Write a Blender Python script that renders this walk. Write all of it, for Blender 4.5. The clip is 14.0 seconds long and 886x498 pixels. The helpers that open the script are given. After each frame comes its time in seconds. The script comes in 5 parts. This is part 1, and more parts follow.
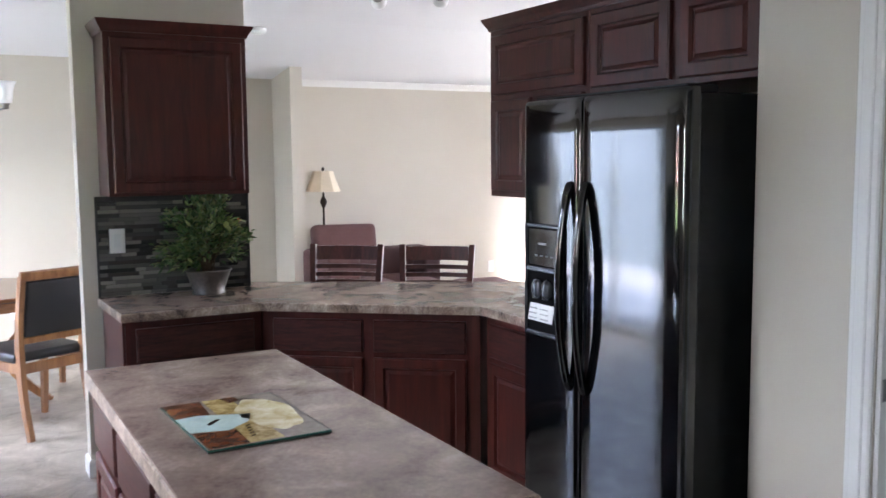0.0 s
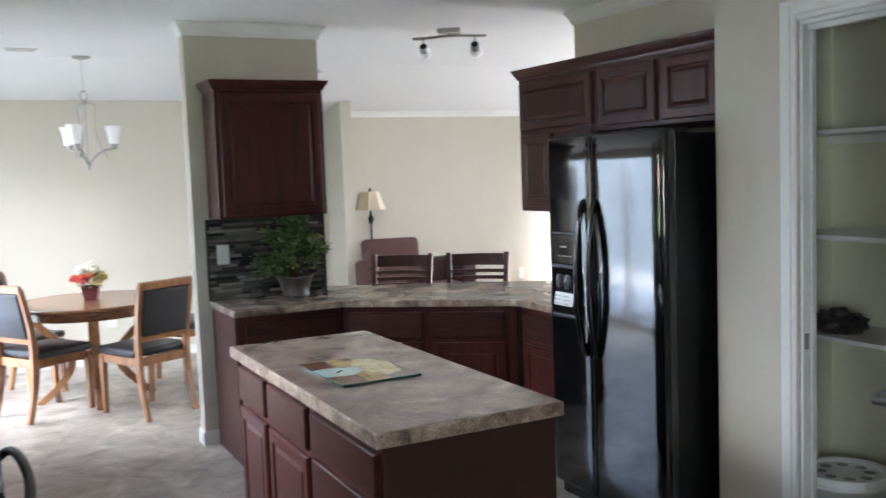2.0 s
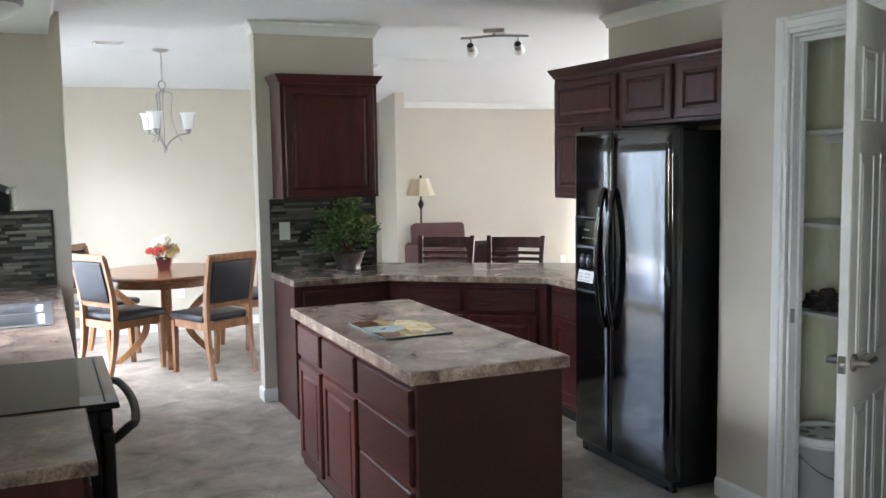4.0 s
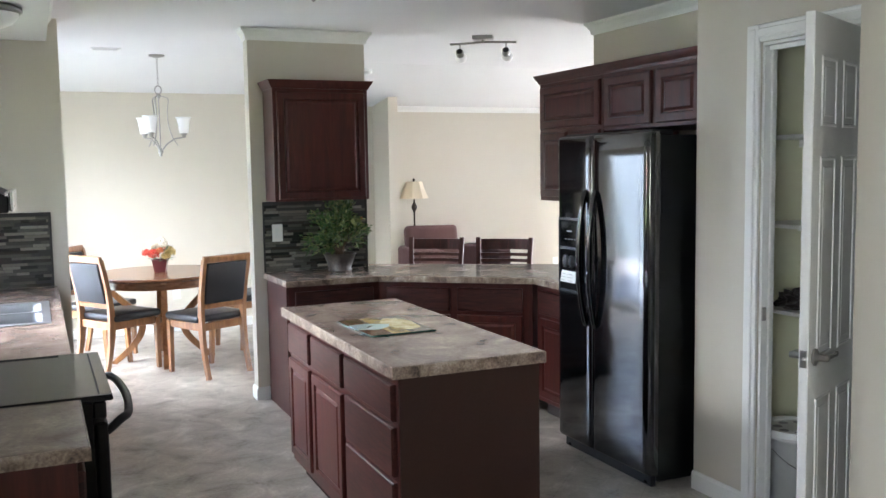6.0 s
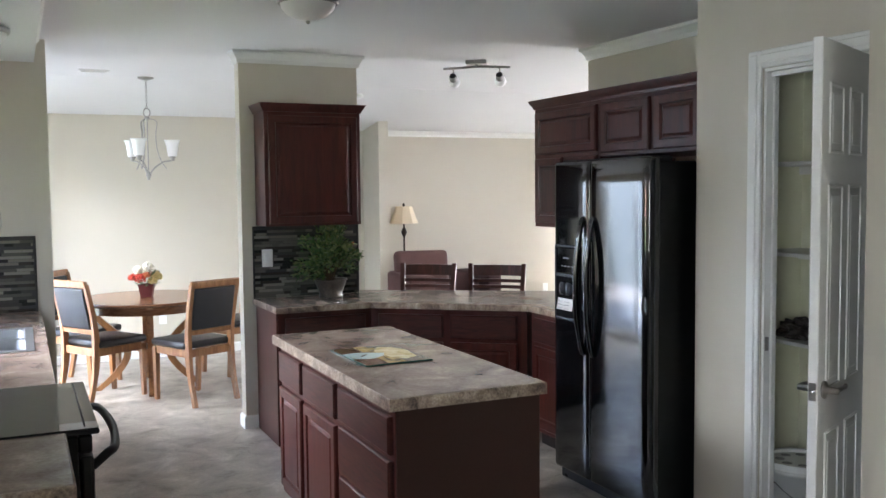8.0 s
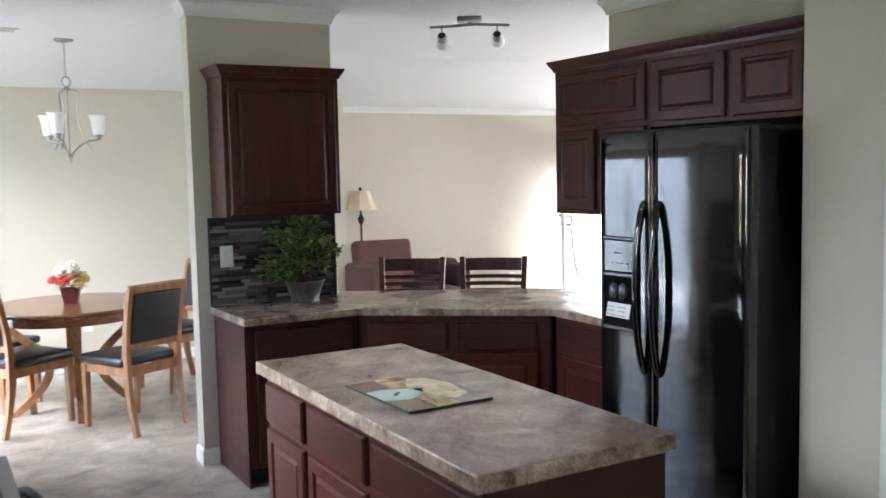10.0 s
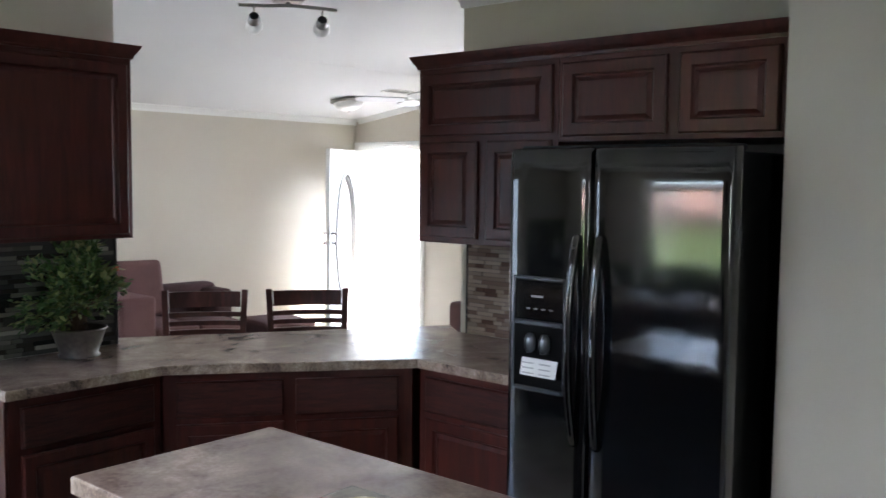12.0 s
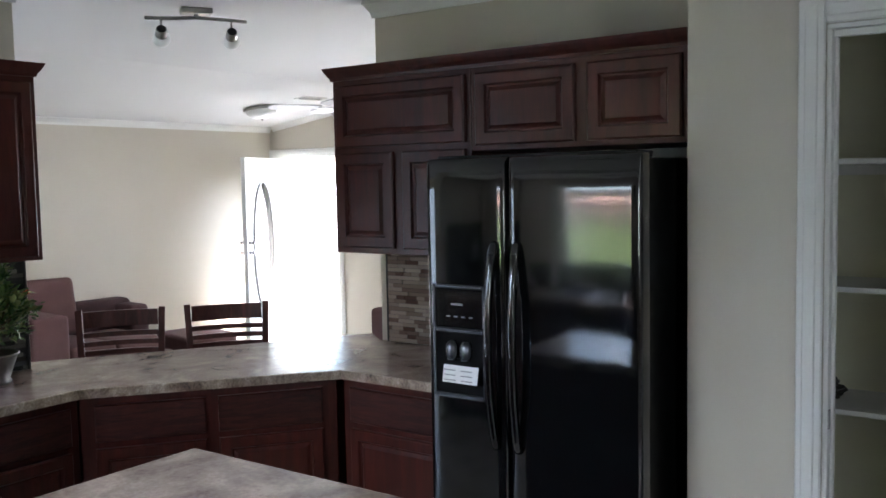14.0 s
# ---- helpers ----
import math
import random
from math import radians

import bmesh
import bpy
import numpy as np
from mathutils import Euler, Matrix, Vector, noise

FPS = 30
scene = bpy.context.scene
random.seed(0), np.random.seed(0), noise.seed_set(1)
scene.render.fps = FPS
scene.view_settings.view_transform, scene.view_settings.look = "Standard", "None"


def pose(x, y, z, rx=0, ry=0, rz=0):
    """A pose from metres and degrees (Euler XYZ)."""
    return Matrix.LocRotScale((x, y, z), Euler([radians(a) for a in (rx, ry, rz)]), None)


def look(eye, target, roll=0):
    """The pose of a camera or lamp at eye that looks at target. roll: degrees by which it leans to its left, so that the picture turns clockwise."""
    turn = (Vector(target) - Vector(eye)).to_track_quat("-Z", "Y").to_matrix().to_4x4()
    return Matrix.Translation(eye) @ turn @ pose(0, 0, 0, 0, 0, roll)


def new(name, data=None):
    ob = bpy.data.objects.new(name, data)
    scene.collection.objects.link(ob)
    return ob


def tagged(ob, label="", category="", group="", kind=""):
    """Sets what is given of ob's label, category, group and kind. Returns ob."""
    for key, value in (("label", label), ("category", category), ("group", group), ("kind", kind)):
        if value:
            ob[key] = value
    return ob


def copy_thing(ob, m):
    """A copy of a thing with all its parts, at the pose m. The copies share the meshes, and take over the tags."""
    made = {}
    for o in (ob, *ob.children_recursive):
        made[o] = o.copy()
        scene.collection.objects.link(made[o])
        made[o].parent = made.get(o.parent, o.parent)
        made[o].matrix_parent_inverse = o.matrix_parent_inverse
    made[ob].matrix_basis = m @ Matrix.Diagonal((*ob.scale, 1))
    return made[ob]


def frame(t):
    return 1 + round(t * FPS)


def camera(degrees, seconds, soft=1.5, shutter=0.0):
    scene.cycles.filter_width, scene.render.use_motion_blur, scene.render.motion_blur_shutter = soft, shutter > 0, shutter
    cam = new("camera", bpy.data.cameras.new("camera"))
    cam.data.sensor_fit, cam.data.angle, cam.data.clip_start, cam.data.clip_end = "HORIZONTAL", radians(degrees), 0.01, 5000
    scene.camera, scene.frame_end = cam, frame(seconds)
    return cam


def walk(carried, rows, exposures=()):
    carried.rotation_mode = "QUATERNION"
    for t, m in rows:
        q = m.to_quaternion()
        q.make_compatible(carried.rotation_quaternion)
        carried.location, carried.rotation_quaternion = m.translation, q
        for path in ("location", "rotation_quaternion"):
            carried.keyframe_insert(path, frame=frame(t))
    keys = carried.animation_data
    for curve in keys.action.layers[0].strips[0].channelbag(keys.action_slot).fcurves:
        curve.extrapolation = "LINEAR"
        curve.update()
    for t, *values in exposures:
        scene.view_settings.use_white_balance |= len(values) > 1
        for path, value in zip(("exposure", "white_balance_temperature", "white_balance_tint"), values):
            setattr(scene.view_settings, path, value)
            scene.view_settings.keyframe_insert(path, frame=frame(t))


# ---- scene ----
cam = camera(51.7, 14.0, shutter=0.5)
PATH = [
    (0, (-0.549, -4.628, 1.557), (0.412, -2.886, 1.355), -0.5),
    (0.5, (-0.652, -4.862, 1.58), (0.261, -3.097, 1.357), -0.7),
    (1, (-0.899, -5.046, 1.604), (0.050, -3.299, 1.391), -2.5),
    (1.5, (-1.056, -5.268, 1.633), (-0.089, -3.528, 1.439), -2.3),
    (2, (-1.137, -5.514, 1.618), (-0.226, -3.742, 1.448), -2.1),
    (2.5, (-1.246, -5.679, 1.627), (-0.465, -3.845, 1.467), -0.8),
    (3, (-1.369, -5.827, 1.641), (-0.582, -3.995, 1.487), -0.7),
    (3.5, (-1.389, -5.935, 1.616), (-0.593, -4.106, 1.466), -0.5),
    (4, (-1.311, -6.053, 1.61), (-0.506, -4.232, 1.42), -0.9),
    (6.5, (-1.306, -6.237, 1.61), (-0.497, -4.417, 1.434), -0.9),
    (7, (-1.304, -6.269, 1.624), (-0.496, -4.444, 1.489), -0.9),
    (9.5, (-1.335, -5.342, 1.597), (-0.399, -3.582, 1.441), -0.8),
    (10, (-1.286, -4.971, 1.609), (-0.289, -3.245, 1.439), -1.2),
    (10.5, (-1.295, -4.568, 1.639), (-0.169, -2.922, 1.486), -1.2),
    (11, (-1.289, -4.229, 1.652), (-0.083, -2.642, 1.492), -0.8),
    (11.5, (-1.246, -3.934, 1.628), (0.057, -2.425, 1.473), -0.3),
    (12, (-1.27, -3.751, 1.646), (0.239, -2.448, 1.493), 0.6),
    (12.5, (-1.324, -3.755, 1.664), (0.212, -2.484, 1.51), 0.6),
    (13, (-1.269, -3.727, 1.654), (0.305, -2.503, 1.503), 0.2),
    (13.5, (-1.311, -3.746, 1.652), (0.295, -2.563, 1.495), -0.3),
    (14, (-1.291, -3.775, 1.683), (0.326, -2.609, 1.531), -1.1),
]
walk(cam, [(t, look(eye, target, roll)) for t, eye, target, roll in PATH],
     [(0, 4.0, 6300, 22), (1, 3.95, 6300, 20), (2, 3.82, 6350, 16), (4, 3.88, 6450, 16), (6.5, 4.1, 6450, 16), (7, 3.88, 6450, 16), (9.5, 3.78, 6550, 17), (10.5, 3.72, 6500, 17),
      (11.5, 3.35, 6350, 17), (14, 3.35, 6250, 16)])

# ---- world, sun, large lights ----
world = bpy.data.worlds.new("sky")
scene.world = world
world.use_nodes = True
wn = world.node_tree.nodes
sky = wn.new("ShaderNodeTexSky")
sky.sky_type, sky.sun_disc = "NISHITA", False
sky.sun_elevation, sky.sun_rotation = radians(46.7), radians(135)
wn["Background"].inputs["Strength"].default_value = 0.15
world.node_tree.links.new(sky.outputs[0], wn["Background"].inputs[0])

sun = new("sun", bpy.data.lights.new("sun", "SUN"))
sun.data.energy, sun.data.angle, sun.data.color = 5.0, radians(3), (1.0, 0.96, 0.9)
sun.matrix_world = look((28, -28, 42), (0, 0, 0))


def area_light(name, eye, target, w, h, watts, color):
    lamp = new(name, bpy.data.lights.new(name, "AREA"))
    lamp.data.shape, lamp.data.size, lamp.data.size_y = "RECTANGLE", w, h
    lamp.data.energy, lamp.data.color = watts, color
    lamp.matrix_world = look(eye, target)
    return lamp


SKY = (0.86, 0.94, 1.0)
area_light("patio_door_daylight", (-2.00, 1.665, 1.05), (0, 1.665, 0.55), 1.5, 1.96, 2.7, (0.64, 0.81, 1.0))
area_light("patio_sky_daylight", (-4.60, 1.50, 3.60), (-0.3, 1.62, 0.3), 3.0, 1.6, 46.0, SKY)
area_light("front_door_daylight", (5.98, 3.12, 0.98), (4.2, 3.12, 0.1), 0.85, 1.85, 3.4, (0.80, 0.91, 1.0))
area_light("living_window_daylight", (5.98, -0.70, 1.45), (0, 0.6, 1.1), 2.0, 1.1, 5.6, SKY)
area_light("sink_window_daylight", (-2.65, -1.12, 2.65), (-1.2, -1.12, 0.95), 1.2, 0.8, 2.2, SKY)
area_light("sink_window_sky", (-5.20, -0.30, 3.30), (1.6, -2.0, 0.6), 1.8, 1.6, 28.0, SKY)
# fill from an added, unseen opening; brightens the pantry side
area_light("rear_fill_daylight", (-1.99, -6.30, 1.48), (0, -6.10, 1.2), 1.1, 1.0, 2.9, SKY)

# ---- materials ----


def material(name, color, rough=0.5, metal=0.0, var=0.12, scale=6.0, fine=60.0, bump=0.05, spec=0.5, coat=0.0):
    """Base colour varied at two scales, with fine relief."""
    m = bpy.data.materials.new(name)
    m.use_nodes = True
    n, l = m.node_tree.nodes, m.node_tree.links
    b = n["Principled BSDF"]
    b.inputs["Roughness"].default_value, b.inputs["Metallic"].default_value = rough, metal
    b.inputs["Specular IOR Level"].default_value, b.inputs["Coat Weight"].default_value = spec, coat
    b.inputs["Coat Roughness"].default_value = rough
    tc = n.new("ShaderNodeTexCoord")
    big, small = n.new("ShaderNodeTexNoise"), n.new("ShaderNodeTexNoise")
    big.inputs["Scale"].default_value, small.inputs["Scale"].default_value = scale, fine
    big.inputs["Detail"].default_value, small.inputs["Detail"].default_value = 3, 4
    l.new(tc.outputs["Object"], big.inputs["Vector"]), l.new(tc.outputs["Object"], small.inputs["Vector"])
    add = n.new("ShaderNodeMath")
    add.operation = "ADD"
    l.new(big.outputs["Fac"], add.inputs[0]), l.new(small.outputs["Fac"], add.inputs[1])
    ramp = n.new("ShaderNodeMapRange")
    ramp.inputs["From Min"].default_value, ramp.inputs["From Max"].default_value = 0.6, 1.4
    ramp.inputs["To Min"].default_value, ramp.inputs["To Max"].default_value = 1 - var, 1 + var
    l.new(add.outputs[0], ramp.inputs["Value"])
    mul = n.new("ShaderNodeVectorMath")
    mul.operation = "SCALE"
    mul.inputs[0].default_value = color
    l.new(ramp.outputs[0], mul.inputs["Scale"])
    l.new(mul.outputs[0], b.inputs["Base Color"])
    if bump:
        bp = n.new("ShaderNodeBump")
        bp.inputs["Strength"].default_value, bp.inputs["Distance"].default_value = bump, 0.01
        l.new(small.outputs["Fac"], bp.inputs["Height"]), l.new(bp.outputs[0], b.inputs["Normal"])
    return m


def wood(name, dark, light, rough=0.35, stretch=(1.5, 1.5, 0.12), scale=14.0, coat=0.15, bump=0.12, spec=0.5):
    """Wood with long grain along the stretched axis."""
    m = bpy.data.materials.new(name)
    m.use_nodes = True
    n, l = m.node_tree.nodes, m.node_tree.links
    b = n["Principled BSDF"]
    b.inputs["Roughness"].default_value, b.inputs["Coat Weight"].default_value = rough, coat
    b.inputs["Coat Roughness"].default_value, b.inputs["Specular IOR Level"].default_value = 0.25, spec
    tc, mp = n.new("ShaderNodeTexCoord"), n.new("ShaderNodeMapping")
    mp.inputs["Scale"].default_value = stretch
    l.new(tc.outputs["Object"], mp.inputs["Vector"])
    a, f = n.new("ShaderNodeTexNoise"), n.new("ShaderNodeTexNoise")
    a.inputs["Scale"].default_value, a.inputs["Detail"].default_value, a.inputs["Distortion"].default_value = scale, 5, 1.2
    f.inputs["Scale"].default_value, f.inputs["Detail"].default_value = scale * 9, 4
    l.new(mp.outputs[0], a.inputs["Vector"]), l.new(mp.outputs[0], f.inputs["Vector"])
    mix = n.new("ShaderNodeMath")
    mix.operation = "MULTIPLY_ADD"
    mix.inputs[1].default_value = 0.45
    l.new(f.outputs["Fac"], mix.inputs[0]), l.new(a.outputs["Fac"], mix.inputs[2])
    ramp = n.new("ShaderNodeValToRGB")
    ramp.color_ramp.elements[0].position, ramp.color_ramp.elements[0].color = 0.45, (*dark, 1)
    ramp.color_ramp.elements[1].position, ramp.color_ramp.elements[1].color = 0.95, (*light, 1)
    l.new(mix.outputs[0], ramp.inputs[0]), l.new(ramp.outputs[0], b.inputs["Base Color"])
    bp = n.new("ShaderNodeBump")
    bp.inputs["Strength"].default_value, bp.inputs["Distance"].default_value = bump, 0.004
    l.new(mix.outputs[0], bp.inputs["Height"]), l.new(bp.outputs[0], b.inputs["Normal"])
    return m


def mottled(name, colors, scale, rough, detail=8, distortion=0.6, bump=0.03, spots=0.0):
    """Stone-like pattern: a ramp over two noises, with small spots."""
    m = bpy.data.materials.new(name)
    m.use_nodes = True
    n, l = m.node_tree.nodes, m.node_tree.links
    b = n["Principled BSDF"]
    b.inputs["Roughness"].default_value = rough
    tc = n.new("ShaderNodeTexCoord")
    a, f = n.new("ShaderNodeTexNoise"), n.new("ShaderNodeTexNoise")
    a.inputs["Scale"].default_value, a.inputs["Detail"].default_value = scale, detail
    a.inputs["Distortion"].default_value, a.inputs["Roughness"].default_value = distortion, 0.62
    f.inputs["Scale"].default_value, f.inputs["Detail"].default_value = scale * 14, 3
    l.new(tc.outputs["Object"], a.inputs["Vector"]), l.new(tc.outputs["Object"], f.inputs["Vector"])
    mix = n.new("ShaderNodeMath")
    mix.operation = "MULTIPLY_ADD"
    mix.inputs[1].default_value = spots
    l.new(f.outputs["Fac"], mix.inputs[0]), l.new(a.outputs["Fac"], mix.inputs[2])
    ramp = n.new("ShaderNodeValToRGB")
    els = ramp.color_ramp.elements
    lo, hi = 0.33 + spots * 0.4, 0.67 + spots * 0.6
    while len(els) < len(colors):
        els.new(0.5)
    for i, c in enumerate(colors):
        els[i].position, els[i].color = lo + (hi - lo) * i / (len(colors) - 1), (*c, 1)
    l.new(mix.outputs[0], ramp.inputs[0]), l.new(ramp.outputs[0], b.inputs["Base Color"])
    bp = n.new("ShaderNodeBump")
    bp.inputs["Strength"].default_value, bp.inputs["Distance"].default_value = bump, 0.005
    l.new(mix.outputs[0], bp.inputs["Height"]), l.new(bp.outputs[0], b.inputs["Normal"])
    return m


def glass(name, color=(1, 1, 1), rough=0.0, ior=1.45):
    m = bpy.data.materials.new(name)
    m.use_nodes = True
    b = m.node_tree.nodes["Principled BSDF"]
    b.inputs["Base Color"].default_value, b.inputs["Roughness"].default_value = (*color, 1), rough
    b.inputs["Transmission Weight"].default_value, b.inputs["IOR"].default_value = 1.0, ior
    return m


def random_mix(name, colors, rough, spec=0.5):
    """One of several colours for each object, by its random number."""
    m = material(name, (0.5, 0.5, 0.5), rough, var=0.0, bump=0.02, spec=spec)
    n, l = m.node_tree.nodes, m.node_tree.links
    info, ramp = n.new("ShaderNodeObjectInfo"), n.new("ShaderNodeValToRGB")
    ramp.color_ramp.interpolation = "CONSTANT"
    els = ramp.color_ramp.elements
    while len(els) < len(colors):
        els.new(0.5)
    for i, c in enumerate(colors):
        els[i].position, els[i].color = i / len(colors), (*c, 1)
    l.new(info.outputs["Random"], ramp.inputs[0]), l.new(ramp.outputs[0], n["Principled BSDF"].inputs["Base Color"])
    return m


PAINT = material("wall_paint", (0.55, 0.505, 0.42), 0.45, var=0.03, scale=1.2, fine=220, bump=0.06)
PANTRY = material("pale_cream_paint", (0.70, 0.69, 0.52), 0.5, var=0.03, scale=1.5, fine=220, bump=0.05)
CEIL = material("ceiling_paint", (0.72, 0.72, 0.715), 0.8, var=0.02, scale=1.0, fine=160, bump=0.12)
WHITE = material("white_trim_paint", (0.76, 0.76, 0.73), 0.4, var=0.03, scale=3, fine=90, bump=0.02)
CABINET = wood("dark_cherry_wood", (0.034, 0.0084, 0.0064), (0.080, 0.0165, 0.0118), 0.33, coat=0.0, spec=0.40)
CABINET_FLAT = wood("dark_cherry_drawer_wood", (0.014, 0.0045, 0.0038), (0.074, 0.0205, 0.0158), 0.36, stretch=(0.5, 3.0, 4.0), coat=0.0, spec=0.38)
PANEL = material("dark_brown_panel", (0.036, 0.0150, 0.0105), 0.5, var=0.10, scale=2.5, fine=120, bump=0.04, spec=0.25)
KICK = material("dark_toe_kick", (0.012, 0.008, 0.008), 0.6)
LAMINATE = mottled("brown_stone_laminate", [(0.165, 0.113, 0.094), (0.245, 0.178, 0.150), (0.31, 0.235, 0.197), (0.41, 0.325, 0.275)], 5.5, 0.21, spots=0.3)
LAMINATE_EDGE = mottled("laminate_edge", [(0.045, 0.028, 0.020), (0.20, 0.142, 0.105), (0.37, 0.29, 0.225), (0.62, 0.53, 0.43)], 9, 0.34, spots=0.35)
FLOOR = mottled("stone_pattern_vinyl", [(0.165, 0.137, 0.108), (0.335, 0.295, 0.25), (0.435, 0.392, 0.34), (0.62, 0.575, 0.51)], 4.6, 0.30, spots=0.2)
fn, fl_ = FLOOR.node_tree.nodes, FLOOR.node_tree.links
ftc, fmp, fbr, fmx = fn.new("ShaderNodeTexCoord"), fn.new("ShaderNodeMapping"), fn.new("ShaderNodeTexBrick"), fn.new("ShaderNodeMixRGB")
fmp.inputs["Rotation"].default_value, fmp.inputs["Scale"].default_value = (0, 0, radians(45)), (2.5, 2.5, 2.5)
fbr.offset, fbr.inputs["Brick Width"].default_value, fbr.inputs["Row Height"].default_value = 0.0, 1.0, 1.0
fbr.inputs["Scale"].default_value, fbr.inputs["Mortar Size"].default_value, fbr.inputs["Mortar Smooth"].default_value = 1.0, 0.008, 0.5
fbr.inputs["Color1"].default_value, fbr.inputs["Color2"].default_value = (1, 1, 1, 1), (0.92, 0.915, 0.91, 1)
fbr.inputs["Mortar"].default_value = (0.82, 0.81, 0.80, 1)
fmx.blend_type, fmx.inputs["Fac"].default_value = "MULTIPLY", 1.0
fl_.new(ftc.outputs["Object"], fmp.inputs["Vector"]), fl_.new(fmp.outputs[0], fbr.inputs["Vector"])
fsrc = fn["Principled BSDF"].inputs["Base Color"].links[0].from_socket
fl_.new(fsrc, fmx.inputs["Color1"]), fl_.new(fbr.outputs["Color"], fmx.inputs["Color2"]), fl_.new(fmx.outputs[0], fn["Principled BSDF"].inputs["Base Color"])
CARPET = mottled("grey_carpet", [(0.30, 0.28, 0.25), (0.38, 0.36, 0.33)], 30, 0.95, bump=0.4, spots=0.6)
BLACK = material("black_appliance_gloss", (0.003, 0.0035, 0.004), 0.075, var=0.1, bump=0.0, spec=0.95, coat=0.3)
CAVITY = material("dull_black_plastic", (0.003, 0.003, 0.0035), 0.8, var=0.1, bump=0.0, spec=0.15)
BLACKSIDE = material("black_textured_steel", (0.004, 0.0045, 0.0045), 0.38, var=0.1, fine=300, bump=0.08, spec=0.25)
BLACKPL = material("black_plastic", (0.010, 0.010, 0.011), 0.45, spec=0.3)
bn, bl = BLACK.node_tree.nodes, BLACK.node_tree.links
btc, bns, bbp = bn.new("ShaderNodeTexCoord"), bn.new("ShaderNodeTexNoise"), bn.new("ShaderNodeBump")
bns.inputs["Scale"].default_value, bns.inputs["Detail"].default_value = 5.0, 1.0
bbp.inputs["Strength"].default_value, bbp.inputs["Distance"].default_value = 0.35, 0.003
bl.new(btc.outputs["Object"], bns.inputs["Vector"]), bl.new(bns.outputs["Fac"], bbp.inputs["Height"]), bl.new(bbp.outputs[0], bn["Principled BSDF"].inputs["Normal"])
GLASSTOP = material("black_ceramic_glass", (0.004, 0.004, 0.005), 0.02, bump=0.0, spec=0.5)
GUNMETAL = material("dark_silver_trim", (0.11, 0.118, 0.13), 0.26, metal=0.7, var=0.05, bump=0.0)
SINKSTEEL = material("satin_sink_steel", (0.27, 0.275, 0.285), 0.50, metal=0.95, var=0.08, fine=160, bump=0.05)
STEEL = material("brushed_steel", (0.60, 0.60, 0.60), 0.22, metal=1.0, var=0.06, fine=200, bump=0.03)
BLADE = material("pale_grey_fan_blade", (0.40, 0.40, 0.405), 0.5, var=0.06)
NICKEL = material("brushed_nickel", (0.36, 0.35, 0.335), 0.30, metal=1.0, var=0.05, bump=0.0)
CHROME = material("polished_chrome", (0.75, 0.76, 0.78), 0.10, metal=1.0, var=0.02, bump=0.0)
FROST = material("frosted_white_glass", (0.85, 0.85, 0.83), 0.35, var=0.02, bump=0.0)
OAK = wood("honey_oak_wood", (0.17, 0.065, 0.022), (0.36, 0.165, 0.062), 0.33, coat=0.3)
TABLEWOOD = wood("brown_table_wood", (0.12, 0.045, 0.02), (0.27, 0.12, 0.055), 0.25, stretch=(0.15, 1.6, 1.6), coat=0.5)
LEATHER = material("black_leather", (0.016, 0.016, 0.019), 0.35, var=0.2, fine=260, bump=0.10)
STOOLWOOD = wood("mahogany_stool_wood", (0.022, 0.006, 0.005), (0.085, 0.021, 0.015), 0.42, coat=0.0, spec=0.3)
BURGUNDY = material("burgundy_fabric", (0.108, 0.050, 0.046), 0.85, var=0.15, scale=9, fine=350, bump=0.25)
# the same burgundy at about half value, with shade put into the colour
BURGSHADE = material("shaded_burgundy_fabric", (0.050, 0.018, 0.018), 0.85, var=0.15, scale=9, fine=350, bump=0.25)
SHADE = material("cream_lamp_shade", (0.72, 0.62, 0.47), 0.8, var=0.06, fine=120, bump=0.05)
BRONZE = material("dark_bronze", (0.035, 0.024, 0.018), 0.4, metal=0.6)
CLEAR = glass("clear_glass")
MOULD = material("grey_white_moulding", (0.42, 0.42, 0.41), 0.45, var=0.04, bump=0.0)
GREENGLASS = material("green_glass_edge", (0.02, 0.09, 0.07), 0.08, bump=0.0)
GROUT = material("dark_grout", (0.035, 0.033, 0.032), 0.8)
MOSAIC = random_mix("mosaic_tile_mix", [(0.022, 0.022, 0.020), (0.088, 0.086, 0.072), (0.17, 0.158, 0.128), (0.042, 0.038, 0.031),
                                       (0.12, 0.116, 0.098), (0.22, 0.205, 0.172), (0.056, 0.056, 0.049)], 0.20)
MOSAICWARM = random_mix("warm_mosaic_tile_mix", [(0.22, 0.16, 0.125), (0.30, 0.235, 0.19), (0.10, 0.055, 0.04), (0.36, 0.29, 0.24), (0.17, 0.115, 0.09),
                                                (0.27, 0.215, 0.18)], 0.25)
LEAF = random_mix("leaf_greens", [(0.065, 0.14, 0.035), (0.11, 0.20, 0.055), (0.20, 0.26, 0.085), (0.035, 0.085, 0.022), (0.28, 0.31, 0.12)], 0.38)
PAPER = material("white_paper", (0.78, 0.78, 0.76), 0.7, var=0.03, bump=0.0)
GREY = material("grey_print", (0.30, 0.30, 0.30), 0.6, var=0.02, bump=0.0)
GRASS = mottled("lawn_grass", [(0.08, 0.13, 0.035), (0.115, 0.17, 0.05), (0.15, 0.20, 0.075)], 0.8, 0.9, spots=0.4, bump=0.3)

# ---- building helpers ----


def mesh_of(name, bm, mat):
    me = bpy.data.meshes.new(name)
    bm.normal_update()
    bm.to_mesh(me)
    bm.free()
    for q in mat if isinstance(mat, (list, tuple)) else [mat]:
        me.materials.append(q)
    return me


